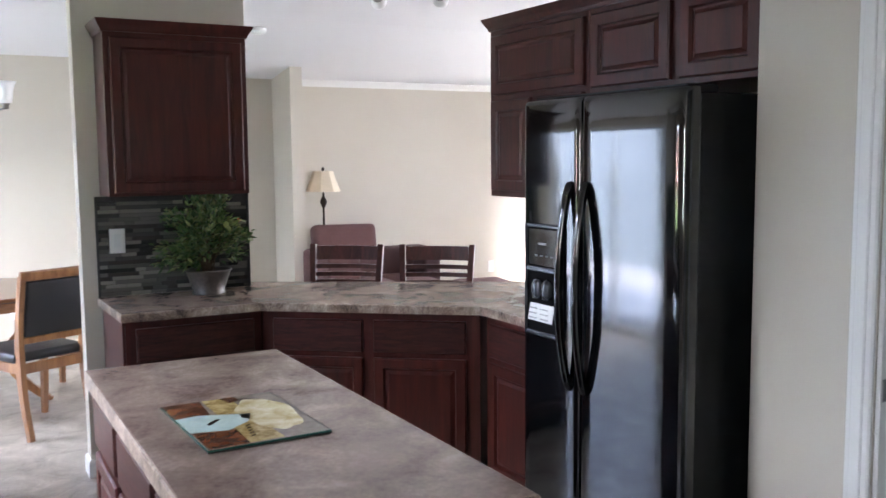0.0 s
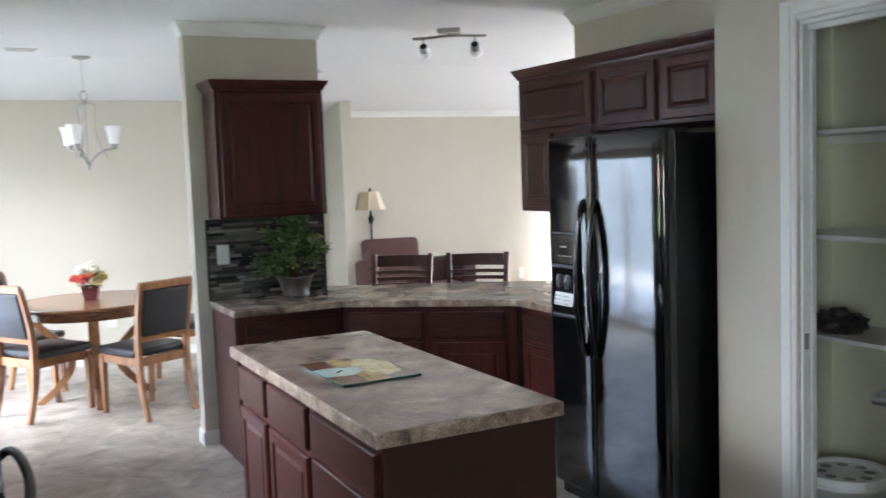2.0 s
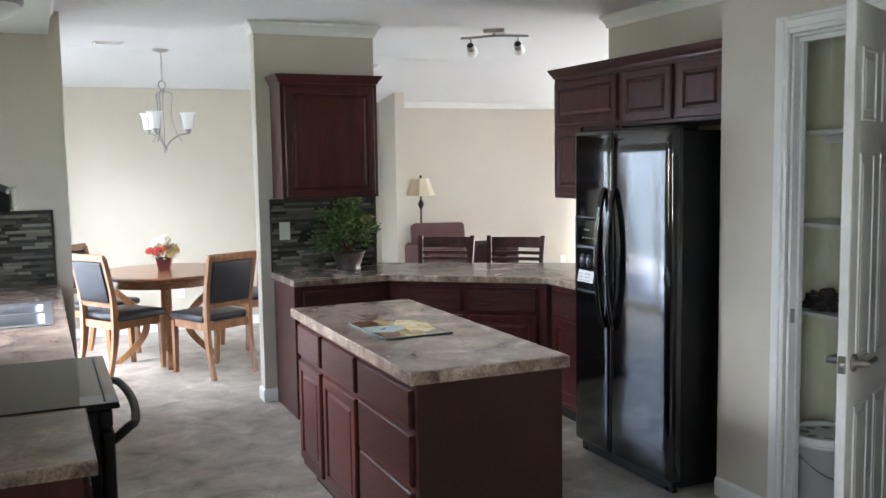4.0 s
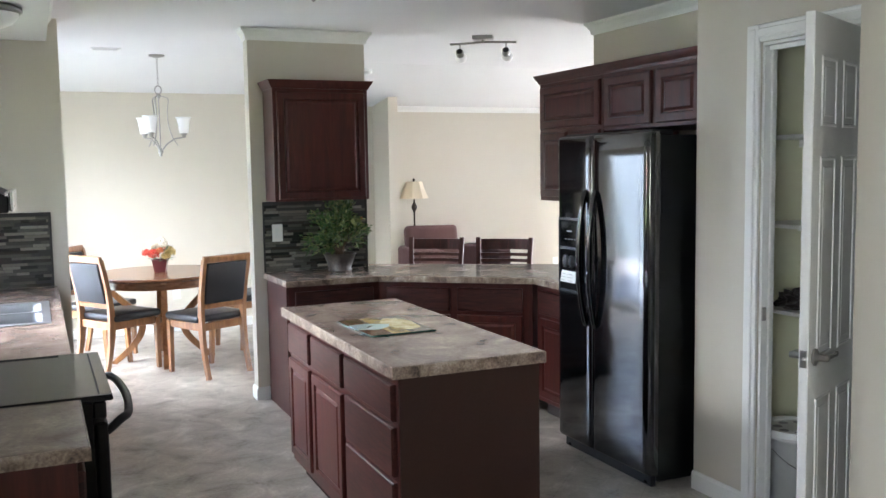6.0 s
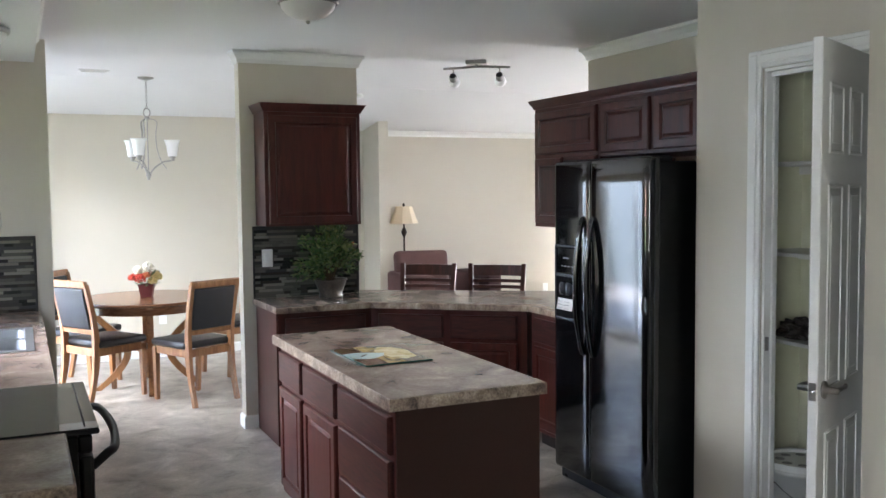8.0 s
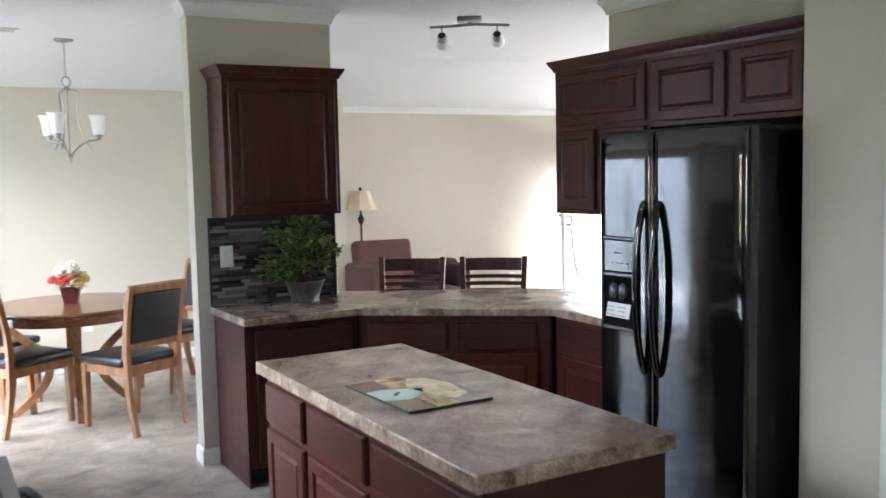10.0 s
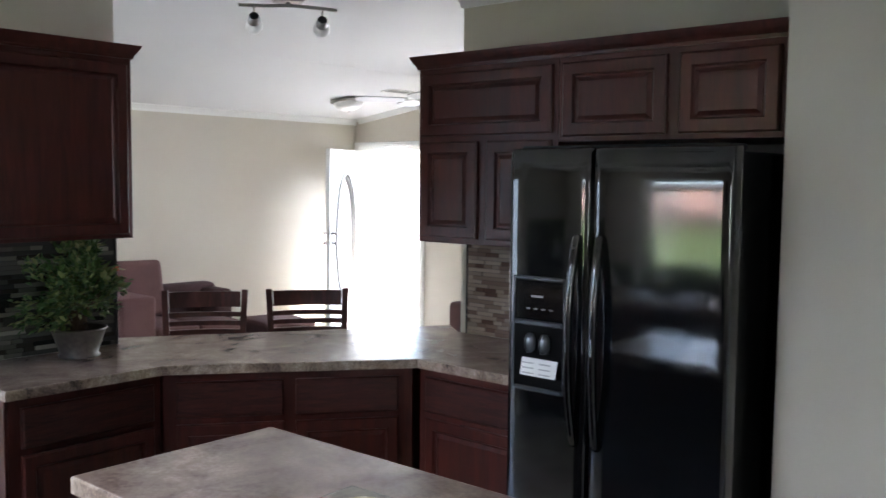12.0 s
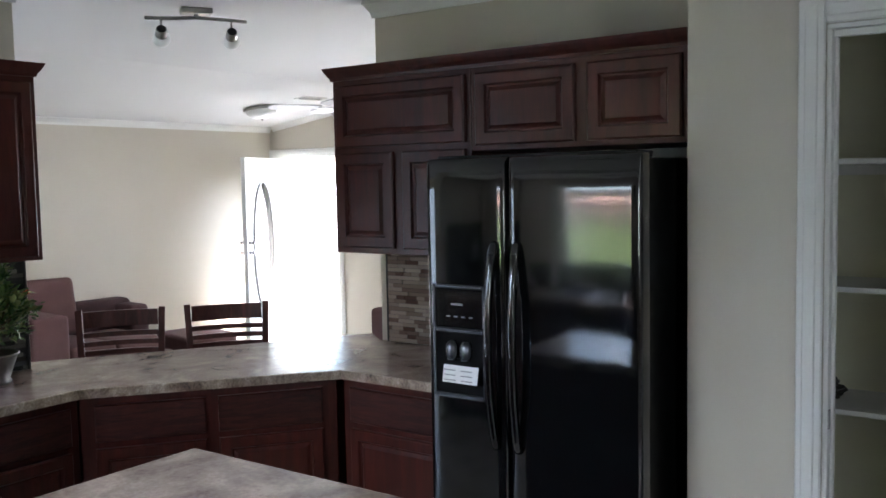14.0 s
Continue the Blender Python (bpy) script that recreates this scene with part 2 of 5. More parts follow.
def part(name, bm, mat, parent, label="", smooth=False):
    ob = new(name, mesh_of(name, bm, mat))
    ob.parent = parent
    if smooth:
        ob.data.shade_smooth()
    if label:
        ob["label"] = label
    return ob


def thing(name, m, label, category, group=""):
    ob = new(name)
    ob.empty_display_size = 0.1
    ob.matrix_world = m
    return tagged(ob, label, category, group)


def structure(name, bm, mat, label, category="", smooth=False):
    ob = new(name, mesh_of(name, bm, mat))
    if smooth:
        ob.data.shade_smooth()
    return tagged(ob, label, category or name.split("_")[0], "", "structure")


def box(bm, x0, x1, y0, y1, z0, z1, bevel=0.0, m=None, seg=1):
    """A box between two corners, its edges bevelled."""
    made = bmesh.ops.create_cube(bm, size=1.0, matrix=Matrix.Translation(((x0 + x1) / 2, (y0 + y1) / 2, (z0 + z1) / 2))
                                 @ Matrix.Diagonal((x1 - x0, y1 - y0, z1 - z0, 1)))
    vs = made["verts"]
    if bevel:
        es = list({e for v in vs for e in v.link_edges})
        out = bmesh.ops.bevel(bm, geom=es, offset=bevel, segments=seg, affect="EDGES", profile=0.5)
        vs = list({v for f in out["faces"] for v in f.verts} | {v for v in vs if v.is_valid})
    if m is not None:
        bmesh.ops.transform(bm, matrix=m, verts=vs)
    return bm


def boxed(*args, **kw):
    return box(bmesh.new(), *args, **kw)


def lathe(bm, profile, seg=24, m=None, close=False):
    """Turns (radius, z) pairs about z."""
    rings = []
    for r, z in profile:
        rings.append([bm.verts.new((r * math.cos(2 * math.pi * i / seg), r * math.sin(2 * math.pi * i / seg), z)) for i in range(seg)])
    for a, b in zip(rings, rings[1:]):
        for i in range(seg):
            bm.faces.new((a[i], a[(i + 1) % seg], b[(i + 1) % seg], b[i]))
    if close:
        bm.faces.new(rings[0][::-1]), bm.faces.new(rings[-1])
    if m is not None:
        bmesh.ops.transform(bm, matrix=m, verts=[v for r in rings for v in r])
    return bm


def tube(bm, points, radius, seg=8, flat=1.0):
    """Sweeps a circle along points; radius may be a list; flat squashes it across."""
    pts = [Vector(p) for p in points]
    radii = radius if isinstance(radius, (list, tuple)) else [radius] * len(pts)
    rings, side = [], None
    for i, p in enumerate(pts):
        d = (pts[min(i + 1, len(pts) - 1)] - pts[max(i - 1, 0)]).normalized()
        if side is None:
            side = d.cross(Vector((0, 0, 1)) if abs(d.z) < 0.9 else Vector((1, 0, 0))).normalized()
        side = (side - d * side.dot(d)).normalized()
        up = side.cross(d)
        rings.append([bm.verts.new(p + (side * math.cos(2 * math.pi * k / seg) + up * flat * math.sin(2 * math.pi * k / seg)) * radii[i])
                      for k in range(seg)])
    for a, b in zip(rings, rings[1:]):
        for k in range(seg):
            bm.faces.new((a[k], a[(k + 1) % seg], b[(k + 1) % seg], b[k]))
    bm.faces.new(rings[0][::-1]), bm.faces.new(rings[-1])
    bmesh.ops.recalc_face_normals(bm, faces=bm.faces)
    return bm


def beam(bm, points, widths, depths, axis):
    """Sweeps a rectangle along points: width along the axis, depth across it and the way."""
    pts, ax = [Vector(p) for p in points], Vector(axis).normalized()
    rings = []
    for i, p in enumerate(pts):
        d = (pts[min(i + 1, len(pts) - 1)] - pts[max(i - 1, 0)]).normalized()
        a = (ax - d * ax.dot(d)).normalized()
        c, w, h = a.cross(d), widths[i] / 2, depths[i] / 2
        rings.append([bm.verts.new(p + a * sx * w + c * sy * h) for sx, sy in ((-1, -1), (1, -1), (1, 1), (-1, 1))])
    for a, b in zip(rings, rings[1:]):
        for k in range(4):
            bm.faces.new((a[k], a[(k + 1) % 4], b[(k + 1) % 4], b[k]))
    bm.faces.new(rings[0][::-1]), bm.faces.new(rings[-1])
    bmesh.ops.recalc_face_normals(bm, faces=bm.faces)
    return bm


def curve_points(points, n=10):
    """Smooth points through the given ones."""
    pts = [Vector(p) for p in points]
    out = []
    for i in range(len(pts) - 1):
        p0, p1, p2, p3 = pts[max(i - 1, 0)], pts[i], pts[i + 1], pts[min(i + 2, len(pts) - 1)]
        for k in range(n):
            t = k / n
            out.append(0.5 * (2 * p1 + (p2 - p0) * t + (2 * p0 - 5 * p1 + 4 * p2 - p3) * t * t + (3 * p1 - p0 - 3 * p2 + p3) * t ** 3))
    return out + [pts[-1]]


def prism(bm, outline, z0, z1, bevel=0.0):
    """A flat outline raised from z0 to z1."""
    low = [bm.verts.new((x, y, z0)) for x, y in outline]
    high = [bm.verts.new((x, y, z1)) for x, y in outline]
    n = len(outline)
    bm.faces.new(low[::-1])
    top = bm.faces.new(high)
    for i in range(n):
        bm.faces.new((low[i], low[(i + 1) % n], high[(i + 1) % n], high[i]))
    bmesh.ops.recalc_face_normals(bm, faces=bm.faces)
    if bevel:
        bmesh.ops.bevel(bm, geom=list(top.edges), offset=bevel, segments=2, affect="EDGES", profile=0.5)
    return bm


def panel(bm, x0, x1, z0, z1, y, t=0.02, rail=0.055, raised=True):
    """A door or drawer front facing -y: bevelled edge, frame, groove and raised field."""
    steps = [(0.0, 0.0), (0.0, -t + 0.006), (0.006, -t)]
    if raised:
        steps += [(rail, -t), (rail + 0.006, -t + 0.010), (rail + 0.013, -t + 0.010), (rail + 0.028, -t + 0.002)]
    rings = []
    for inset, dy in steps:
        inset = min(inset, (x1 - x0) / 2 - 0.004, (z1 - z0) / 2 - 0.004)
        rings.append([bm.verts.new(p) for p in ((x0 + inset, y + dy, z0 + inset), (x1 - inset, y + dy, z0 + inset),
                                                (x1 - inset, y + dy, z1 - inset), (x0 + inset, y + dy, z1 - inset))])
    for a, b in zip(rings, rings[1:]):
        for k in range(4):
            bm.faces.new((a[k], a[(k + 1) % 4], b[(k + 1) % 4], b[k]))
    bm.faces.new(rings[-1]), bm.faces.new(rings[0][::-1])
    return bm


def moulding(bm, path, profile, closed=False):
    """Sweeps (out, z) pairs along a flat path of (x, y); out is to the right of the way walked."""
    n = len(path)
    pts = [Vector((x, y)) for x, y in path]
    rings = []
    for i, p in enumerate(pts):
        d0 = (p - pts[i - 1]).normalized() if i else (pts[1] - p).normalized()
        d1 = (pts[i + 1] - p).normalized() if i < n - 1 else d0
        n0, n1 = Vector((d0.y, -d0.x)), Vector((d1.y, -d1.x))
        mid = (n0 + n1).normalized()
        mid = mid / max(mid.dot(n0), 0.3)
        rings.append([bm.verts.new((p.x + mid.x * o, p.y + mid.y * o, z)) for o, z in profile])
    k = len(profile)
    for a, b in zip(rings, rings[1:]):
        for j in range(k):
            bm.faces.new((a[j], a[(j + 1) % k], b[(j + 1) % k], b[j]))
    bm.faces.new(rings[0]), bm.faces.new(rings[-1][::-1])
    bmesh.ops.recalc_face_normals(bm, faces=bm.faces)
    return bm


# ---- the shell ----
TOP, LOW = 2.55, 2.28          # flat ceiling, and its height at the outer wall
BREAK, OUT = 1.80, 3.65        # where it starts to slope, and the outer wall
DIN, WEST, EAST, SOUTH = 3.15, -1.85, 5.80, -7.80
CTR = 0.888


def ceiling_at(y):
    return TOP if y < BREAK else TOP + (LOW - TOP) * (y - BREAK) / (OUT - BREAK)


def boxes(*rows):
    bm = bmesh.new()
    for r in rows:
        box(bm, *r)
    return bm


structure("floor", boxes((-2.2, 6.1, -8.0, 3.95, -0.2, 0.0)), FLOOR, "brown and grey stone-pattern vinyl floor", "floor")
structure("carpet", prism(bmesh.new(), [(0.95, 0.55), (2.35, -0.72), (2.35, -3.2), (EAST, -3.2), (EAST, OUT), (1.06, OUT), (1.06, DIN), (0.95, DIN)], 0.0, 0.012),
          CARPET, "pale grey living room carpet", "carpet")
bm = bmesh.new()
prof = [(-8.0, TOP), (BREAK, TOP), (OUT + 0.2, ceiling_at(OUT + 0.2)), (OUT + 0.2, TOP + 0.25), (-8.0, TOP + 0.25)]
ends = [[bm.verts.new((x, y, z)) for y, z in prof] for x in (-2.2, 6.1)]
for i in range(5):
    bm.faces.new((ends[0][i], ends[0][(i + 1) % 5], ends[1][(i + 1) % 5], ends[1][i]))
bm.faces.new(ends[0][::-1]), bm.faces.new(ends[1])
bmesh.ops.recalc_face_normals(bm, faces=bm.faces)
structure("ceiling", bm, CEIL, "white textured ceiling sloping down to the outer wall")

H = 2.7
structure("wall_west", boxes((WEST - 0.12, WEST, -7.8, -6.90, 0, H), (WEST - 0.12, WEST, -5.70, -1.80, 0, H), (WEST - 0.12, WEST, -0.58, 0.88, 0, H), (WEST - 0.12, WEST, 2.45, DIN, 0, H),
                             (WEST - 0.12, WEST, -1.80, -0.58, 0, 1.0), (WEST - 0.12, WEST, -1.80, -0.58, 2.08, H), (WEST - 0.12, WEST, 0.88, 2.45, 2.13, H),
                             (WEST - 0.12, WEST, -6.90, -5.70, 0, 0.95), (WEST - 0.12, WEST, -6.90, -5.70, 2.00, H)),
          PAINT, "beige painted wall with a window and a patio door", "wall")
structure("wall_dining", boxes((-2.2, 1.06, DIN, DIN + 0.12, 0, H), (0.94, 1.06, DIN + 0.12, OUT, 0, H)), PAINT, "beige painted dining room wall", "wall")
structure("wall_return", boxes((2.22, 2.33, DIN, OUT, 0, H)), PAINT, "short beige wall end between dining and living room", "wall")
structure("wall_living", boxes((0.94, 6.1, OUT, OUT + 0.15, 0, H)), PAINT, "beige painted living room wall", "wall")
structure("wall_east", boxes((EAST, EAST + 0.15, -3.2, -1.75, 0, H), (EAST, EAST + 0.15, 0.35, 2.68, 0, H), (EAST, EAST + 0.15, -1.75, 0.35, 0, 0.85), (EAST, EAST + 0.15, -1.75, 0.35, 2.0, H),
                             (EAST, EAST + 0.15, 3.58, OUT, 0, H), (EAST, EAST + 0.15, 2.68, 3.58, 1.96, H)),
          PAINT, "beige painted wall with the front door opening", "wall")
structure("wall_living_end", boxes((2.30, 6.1, -3.35, -3.2, 0, H)), PAINT, "beige painted living room end wall", "wall")
structure("wall_fridge", boxes((2.20, 2.30, -7.8, -0.875, 0, H)), PAINT, "beige wall behind the fridge and cabinets", "wall")
structure("wall_pantry", boxes((1.595, 1.675, -3.103, -2.68, 0, H), (1.595, 1.675, -3.974, -3.67, 0, H), (1.595, 1.675, -3.67, -3.103, 2.117, H),), PAINT, "beige pantry wall with a door opening", "wall")
structure("wall_pantry_side", boxes((1.675, 2.20, -2.76, -2.68, 0, H)), PANTRY, "pale cream pantry side wall", "wall")
structure("wall_pantry_end", boxes((1.675, 2.20, -4.10, -4.02, 0, H)), PANTRY, "pale cream pantry side wall", "wall")
structure("wall_jog", boxes((1.20, 1.675, SOUTH, -3.974, 0, H)), PAINT, "beige wall corner beside the pantry door", "wall")
structure("wall_south", boxes((-2.2, 2.30, SOUTH - 0.12, SOUTH, 0, H)), PAINT, "beige kitchen end wall", "wall")
structure("wall_column", boxes((0.04, 0.87, 0.03, 0.15, 0, H)), PAINT, "beige wall section between kitchen and dining room", "wall")
structure("wall_stub", boxes((WEST, -1.135, 0.03, 0.15, 0, H)), PAINT, "short beige wall at the end of the sink counter", "wall")

# Dropped box over the sink counter
structure("bulkhead", prism(bmesh.new(), [(WEST, -7.0), (-1.20, -7.0), (-1.20, 0.03), (WEST, 0.03)], 2.41, TOP), CEIL,
          "dropped white ceiling box over the sink counter", "bulkhead")

CROWN = [(0.0, 0.0), (0.034, 0.0), (0.034, -0.012), (0.024, -0.022), (0.012, -0.042), (0.008, -0.06), (0.0, -0.06)]


def crown(name, path, top, drop=1.0):
    bm = moulding(bmesh.new(), path, [(o * drop, top + z * drop) for o, z in CROWN])
    structure(name, bm, WHITE, "white painted crown moulding", "trim")


crown("trim_column", [(0.04, 0.15), (0.04, 0.03), (0.87, 0.03), (0.87, 0.15)], TOP, 1.35)
crown("trim_fridge_wall", [(2.20, -2.68), (2.20, -0.875), (2.30, -0.875)][::-1], TOP, 1.35)
crown("trim_pantry", [(1.595, -2.68), (1.595, -3.974), (1.20, -3.974), (1.20, -7.8)], TOP, 1.2)
crown("trim_living", [(2.33, OUT), (EAST, OUT)], LOW + 0.012, 1.15)
crown("trim_bulkhead", [(-1.20, 0.03), (-1.20, -7.0)][::-1], TOP)
bm = bmesh.new()
prof = [(0.0, 0.0), (0.05, 0.0), (0.02, -0.04), (0.01, -0.06), (0.0, -0.06)]
ends = []
for y in (-3.2, BREAK, OUT - 0.06):
    ends.append([bm.verts.new((EAST - o, y, ceiling_at(y) + z + 0.006)) for o, z in prof])
for a, b in zip(ends, ends[1:]):
    for i in range(5):
        bm.faces.new((a[i], a[(i + 1) % 5], b[(i + 1) % 5], b[i]))
bmesh.ops.recalc_face_normals(bm, faces=bm.faces)
structure("trim_east", bm, WHITE, "white painted crown moulding", "trim")

BASE = [(0.0, 0.0), (0.013, 0.0), (0.013, 0.075), (0.006, 0.088), (0.0, 0.09)]


def baseboard(name, path):
    structure(name, moulding(bmesh.new(), path, BASE), WHITE, "white painted baseboard", "baseboard")


baseboard("baseboard_column", [(0.13, 0.03), (0.04, 0.03), (0.04, 0.15), (0.87, 0.15)][::-1])
baseboard("baseboard_stub", [(-1.20, 0.03), (-1.135, 0.03), (-1.135, 0.15)])
baseboard("baseboard_dining", [(WEST, 2.452), (WEST, DIN), (1.06, DIN), (1.06, OUT), (2.22, OUT), (2.22, DIN), (2.33, DIN), (2.33, OUT)])
baseboard("baseboard_pantry", [(1.595, -2.68), (1.595, -3.036)])
baseboard("baseboard_pantry_near", [(1.595, -3.74), (1.595, -3.974), (1.20, -3.974), (1.20, -7.8)])
baseboard("baseboard_living", [(2.345, OUT), (EAST, OUT)])
baseboard("baseboard_east", [(EAST, -3.2), (EAST, 2.60)][::-1])

# ---- doors, windows ----


def casing(name, plane, y0, y1, top, width=0.076, sign=-1, label="white painted door casing"):
    """Casing round an opening in a wall that runs along y; sign: the side that it stands proud on."""
    d = 0.018 * sign
    bm = bmesh.new()
    for a, b, c, e in ((y0 - width, y0, 0, top + width), (y1, y1 + width, 0, top + width), (y0, y1, top, top + width)):
        x0, x1 = sorted((plane, plane + d))
        box(bm, x0, x1, a, b, c, e, 0.005)
        x0, x1 = sorted((plane + d * 0.9, plane + d * 1.4))
        if e - c > b - a:
            box(bm, x0, x1, a + width * 0.25, b - width * 0.25, c, e - width * 0.25, 0.004)
        else:
            box(bm, x0, x1, a, b, c + width * 0.25, e - width * 0.25, 0.004)
    return structure(name, bm, WHITE, label, "trim")


casing("trim_pantry_casing", 1.595, -3.67, -3.103, 2.117)
bm = bmesh.new()
box(bm, 1.598, 1.672, -3.118, -3.103, 0, 2.102, 0.002)
box(bm, 1.598, 1.672, -3.67, -3.655, 0, 2.102, 0.002)
box(bm, 1.598, 1.672, -3.67, -3.103, 2.102, 2.117, 0.002)
box(bm, 1.635, 1.655, -3.128, -3.118, 0, 2.092, 0.002)
box(bm, 1.625, 1.655, -3.655, -3.103, 2.082, 2.102, 0.002)
jamb = structure("trim_pantry_jamb", bm, WHITE, "white painted door jamb with stop", "trim")
strike = part("strike_plate", boxed(1.602, 1.628, -3.121, -3.117, 0.90, 0.96, 0.003), NICKEL, jamb, "nickel strike plate")

# Pantry door, swung open on its near hinge
door = tagged(new("door_pantry"), "white six-panel pantry door standing open", "door", "", "structure")
door.matrix_world = pose(1.56, -3.652, 0.0, 0, 0, -154)
bm = bmesh.new()
box(bm, 0, 0.56, -0.0165, 0.0165, 0.012, 2.098, 0.003)
leaf = part("leaf", bm, WHITE, door)
for k, (z0, z1) in enumerate(((0.20, 0.78), (0.92, 1.62), (1.72, 1.96))):
    for x0, x1 in ((0.09, 0.255), (0.32, 0.485)):
        for side in (1, -1):
            bm = bmesh.new()
            panel(bm, x0, x1, z0, z1, 0.0, 0.0045, 0.012)
            bmesh.ops.transform(bm, matrix=Matrix.Translation((0, -0.0165, 0)) if side == 1 else
                                Matrix.Translation((x0 + x1, 0.0165, 0)) @ Matrix.Rotation(math.pi, 4, "Z"), verts=bm.verts)
            part("panel", bm, WHITE, leaf)
for side in (1, -1):
    bm = bmesh.new()
    lathe(bm, [(0.0, 0), (0.03, 0), (0.03, 0.008), (0.013, 0.014), (0.011, 0.05), (0.0, 0.05)], 20,
          Matrix.Translation((0.50, 0.0165 * side, 0.93)) @ Matrix.Rotation(-side * math.pi / 2, 4, "X"))
    tube(bm, curve_points([(0.50, side * 0.06, 0.93), (0.455, side * 0.063, 0.932), (0.405, side * 0.06, 0.928), (0.39, side * 0.058, 0.935)], 5),
         [0.010] * 10 + [0.009, 0.008, 0.008, 0.007, 0.006, 0.006], 8, 0.7)
    part("lever_handle", bm, NICKEL, door, "brushed nickel lever handle", True)
bm = bmesh.new()
box(bm, 0.559, 0.562, -0.012, 0.012, 0.90, 0.96, 0.002)
lathe(bm, [(0.0, 0.0), (0.008, 0.0), (0.008, 0.012), (0.0, 0.014)], 10, Matrix.Translation((0.562, 0, 0.93)) @ Matrix.Rotation(math.pi / 2, 4, "Y"))
part("latch", bm, NICKEL, door, "nickel latch plate and bolt")

# Front door, open inwards
casing("trim_front_casing", EAST, 2.68, 3.58, 1.96)
bm = bmesh.new()
for y in (2.68, 3.565):
    box(bm, EAST + 0.002, EAST + 0.148, y, y + 0.015, 0, 1.96, 0.002)
box(bm, EAST + 0.002, EAST + 0.148, 2.695, 3.565, 1.945, 1.96, 0.002)
box(bm, EAST + 0.01, EAST + 0.14, 2.695, 3.565, 0.0, 0.03, 0.004)
structure("trim_front_jamb", bm, WHITE, "white front door jamb and threshold", "trim")
fdoor = tagged(new("door_front"), "white front door standing open to the daylight", "door", "", "structure")
fdoor.matrix_world = pose(EAST - 0.03, 3.55, 0.0, 0, 0, 204.5)
OVAL = [2 * math.pi * k / 48 for k in range(48)]
bm = bmesh.new()
nets = []
for y in (-0.022, 0.022):
    hole, rim = [], []
    for a in OVAL:
        dx, dz = 0.265 * math.cos(a), 0.68 * math.sin(a)
        k = min(0.435 / max(abs(dx), 1e-6), (0.925 if dz > 0 else 1.000) / max(abs(dz), 1e-6))
        hole.append(bm.verts.new((0.435 + dx, y, 1.015 + dz)))
        rim.append(bm.verts.new((0.435 + dx * k, y, 1.015 + dz * k)))
    corner = [bm.verts.new((x, y, z)) for x, z in ((0.87, 1.94), (0.0, 1.94), (0.0, 0.015), (0.87, 0.015))]
    for k in range(48):
        j = (k + 1) % 48
        flat = abs(rim[k].co.x - rim[j].co.x) > 1e-5 and abs(rim[k].co.z - rim[j].co.z) > 1e-5
        mid = min(corner, key=lambda v: (v.co - rim[k].co).length) if flat else None
        bm.faces.new([hole[k], rim[k], *([mid] if mid else []), rim[j], hole[j]])
    nets.append(hole)
for k in range(48):
    j = (k + 1) % 48
    bm.faces.new((nets[0][k], nets[0][j], nets[1][j], nets[1][k]))
rims = [e for e in bm.edges if e.is_boundary and e.verts[0].co.y < 0]
side = bmesh.ops.extrude_edge_only(bm, edges=rims)
bmesh.ops.translate(bm, verts=[v for v in side["geom"] if isinstance(v, bmesh.types.BMVert)], vec=(0, 0.044, 0))
bmesh.ops.remove_doubles(bm, verts=bm.verts, dist=1e-5)
bmesh.ops.recalc_face_normals(bm, faces=bm.faces)
part("leaf", bm, WHITE, fdoor)
for side in (1, -1):
    ring = [(0.435 + 0.268 * math.cos(a), side * 0.026, 1.015 + 0.683 * math.sin(a)) for a in OVAL + [0.0]]
    part("oval_moulding", tube(bmesh.new(), ring, 0.016, 8), MOULD, fdoor, "grey-white oval glass frame", True)
bm = bmesh.new()
faces = [[bm.verts.new((0.435 + 0.27 * math.cos(a), y, 1.015 + 0.685 * math.sin(a))) for a in OVAL] for y in (-0.003, 0.003)]
bm.faces.new(faces[0]), bm.faces.new(faces[1][::-1])
for k in range(48):
    bm.faces.new((faces[0][k], faces[1][k], faces[1][(k + 1) % 48], faces[0][(k + 1) % 48]))
bmesh.ops.recalc_face_normals(bm, faces=bm.faces)
part("oval_glass", bm, CLEAR, fdoor, "clear oval glass").visible_shadow = False
for z, r in ((0.98, 0.028), (1.08, 0.022)):
    bm = bmesh.new()
    for side in (1, -1):
        lathe(bm, [(0.0, 0), (0.024, 0), (0.024, 0.006), (0.010, 0.012), (0.010, 0.03), (r * 0.8, 0.034), (r * 0.8, 0.05), (0.0, 0.054)], 16,
              Matrix.Translation((0.81, 0.022 * side, z)) @ Matrix.Rotation(-side * math.pi / 2, 4, "X"))
    part("door_knob" if z < 1 else "deadbolt", bm, NICKEL, fdoor, "brushed nickel lock", True)


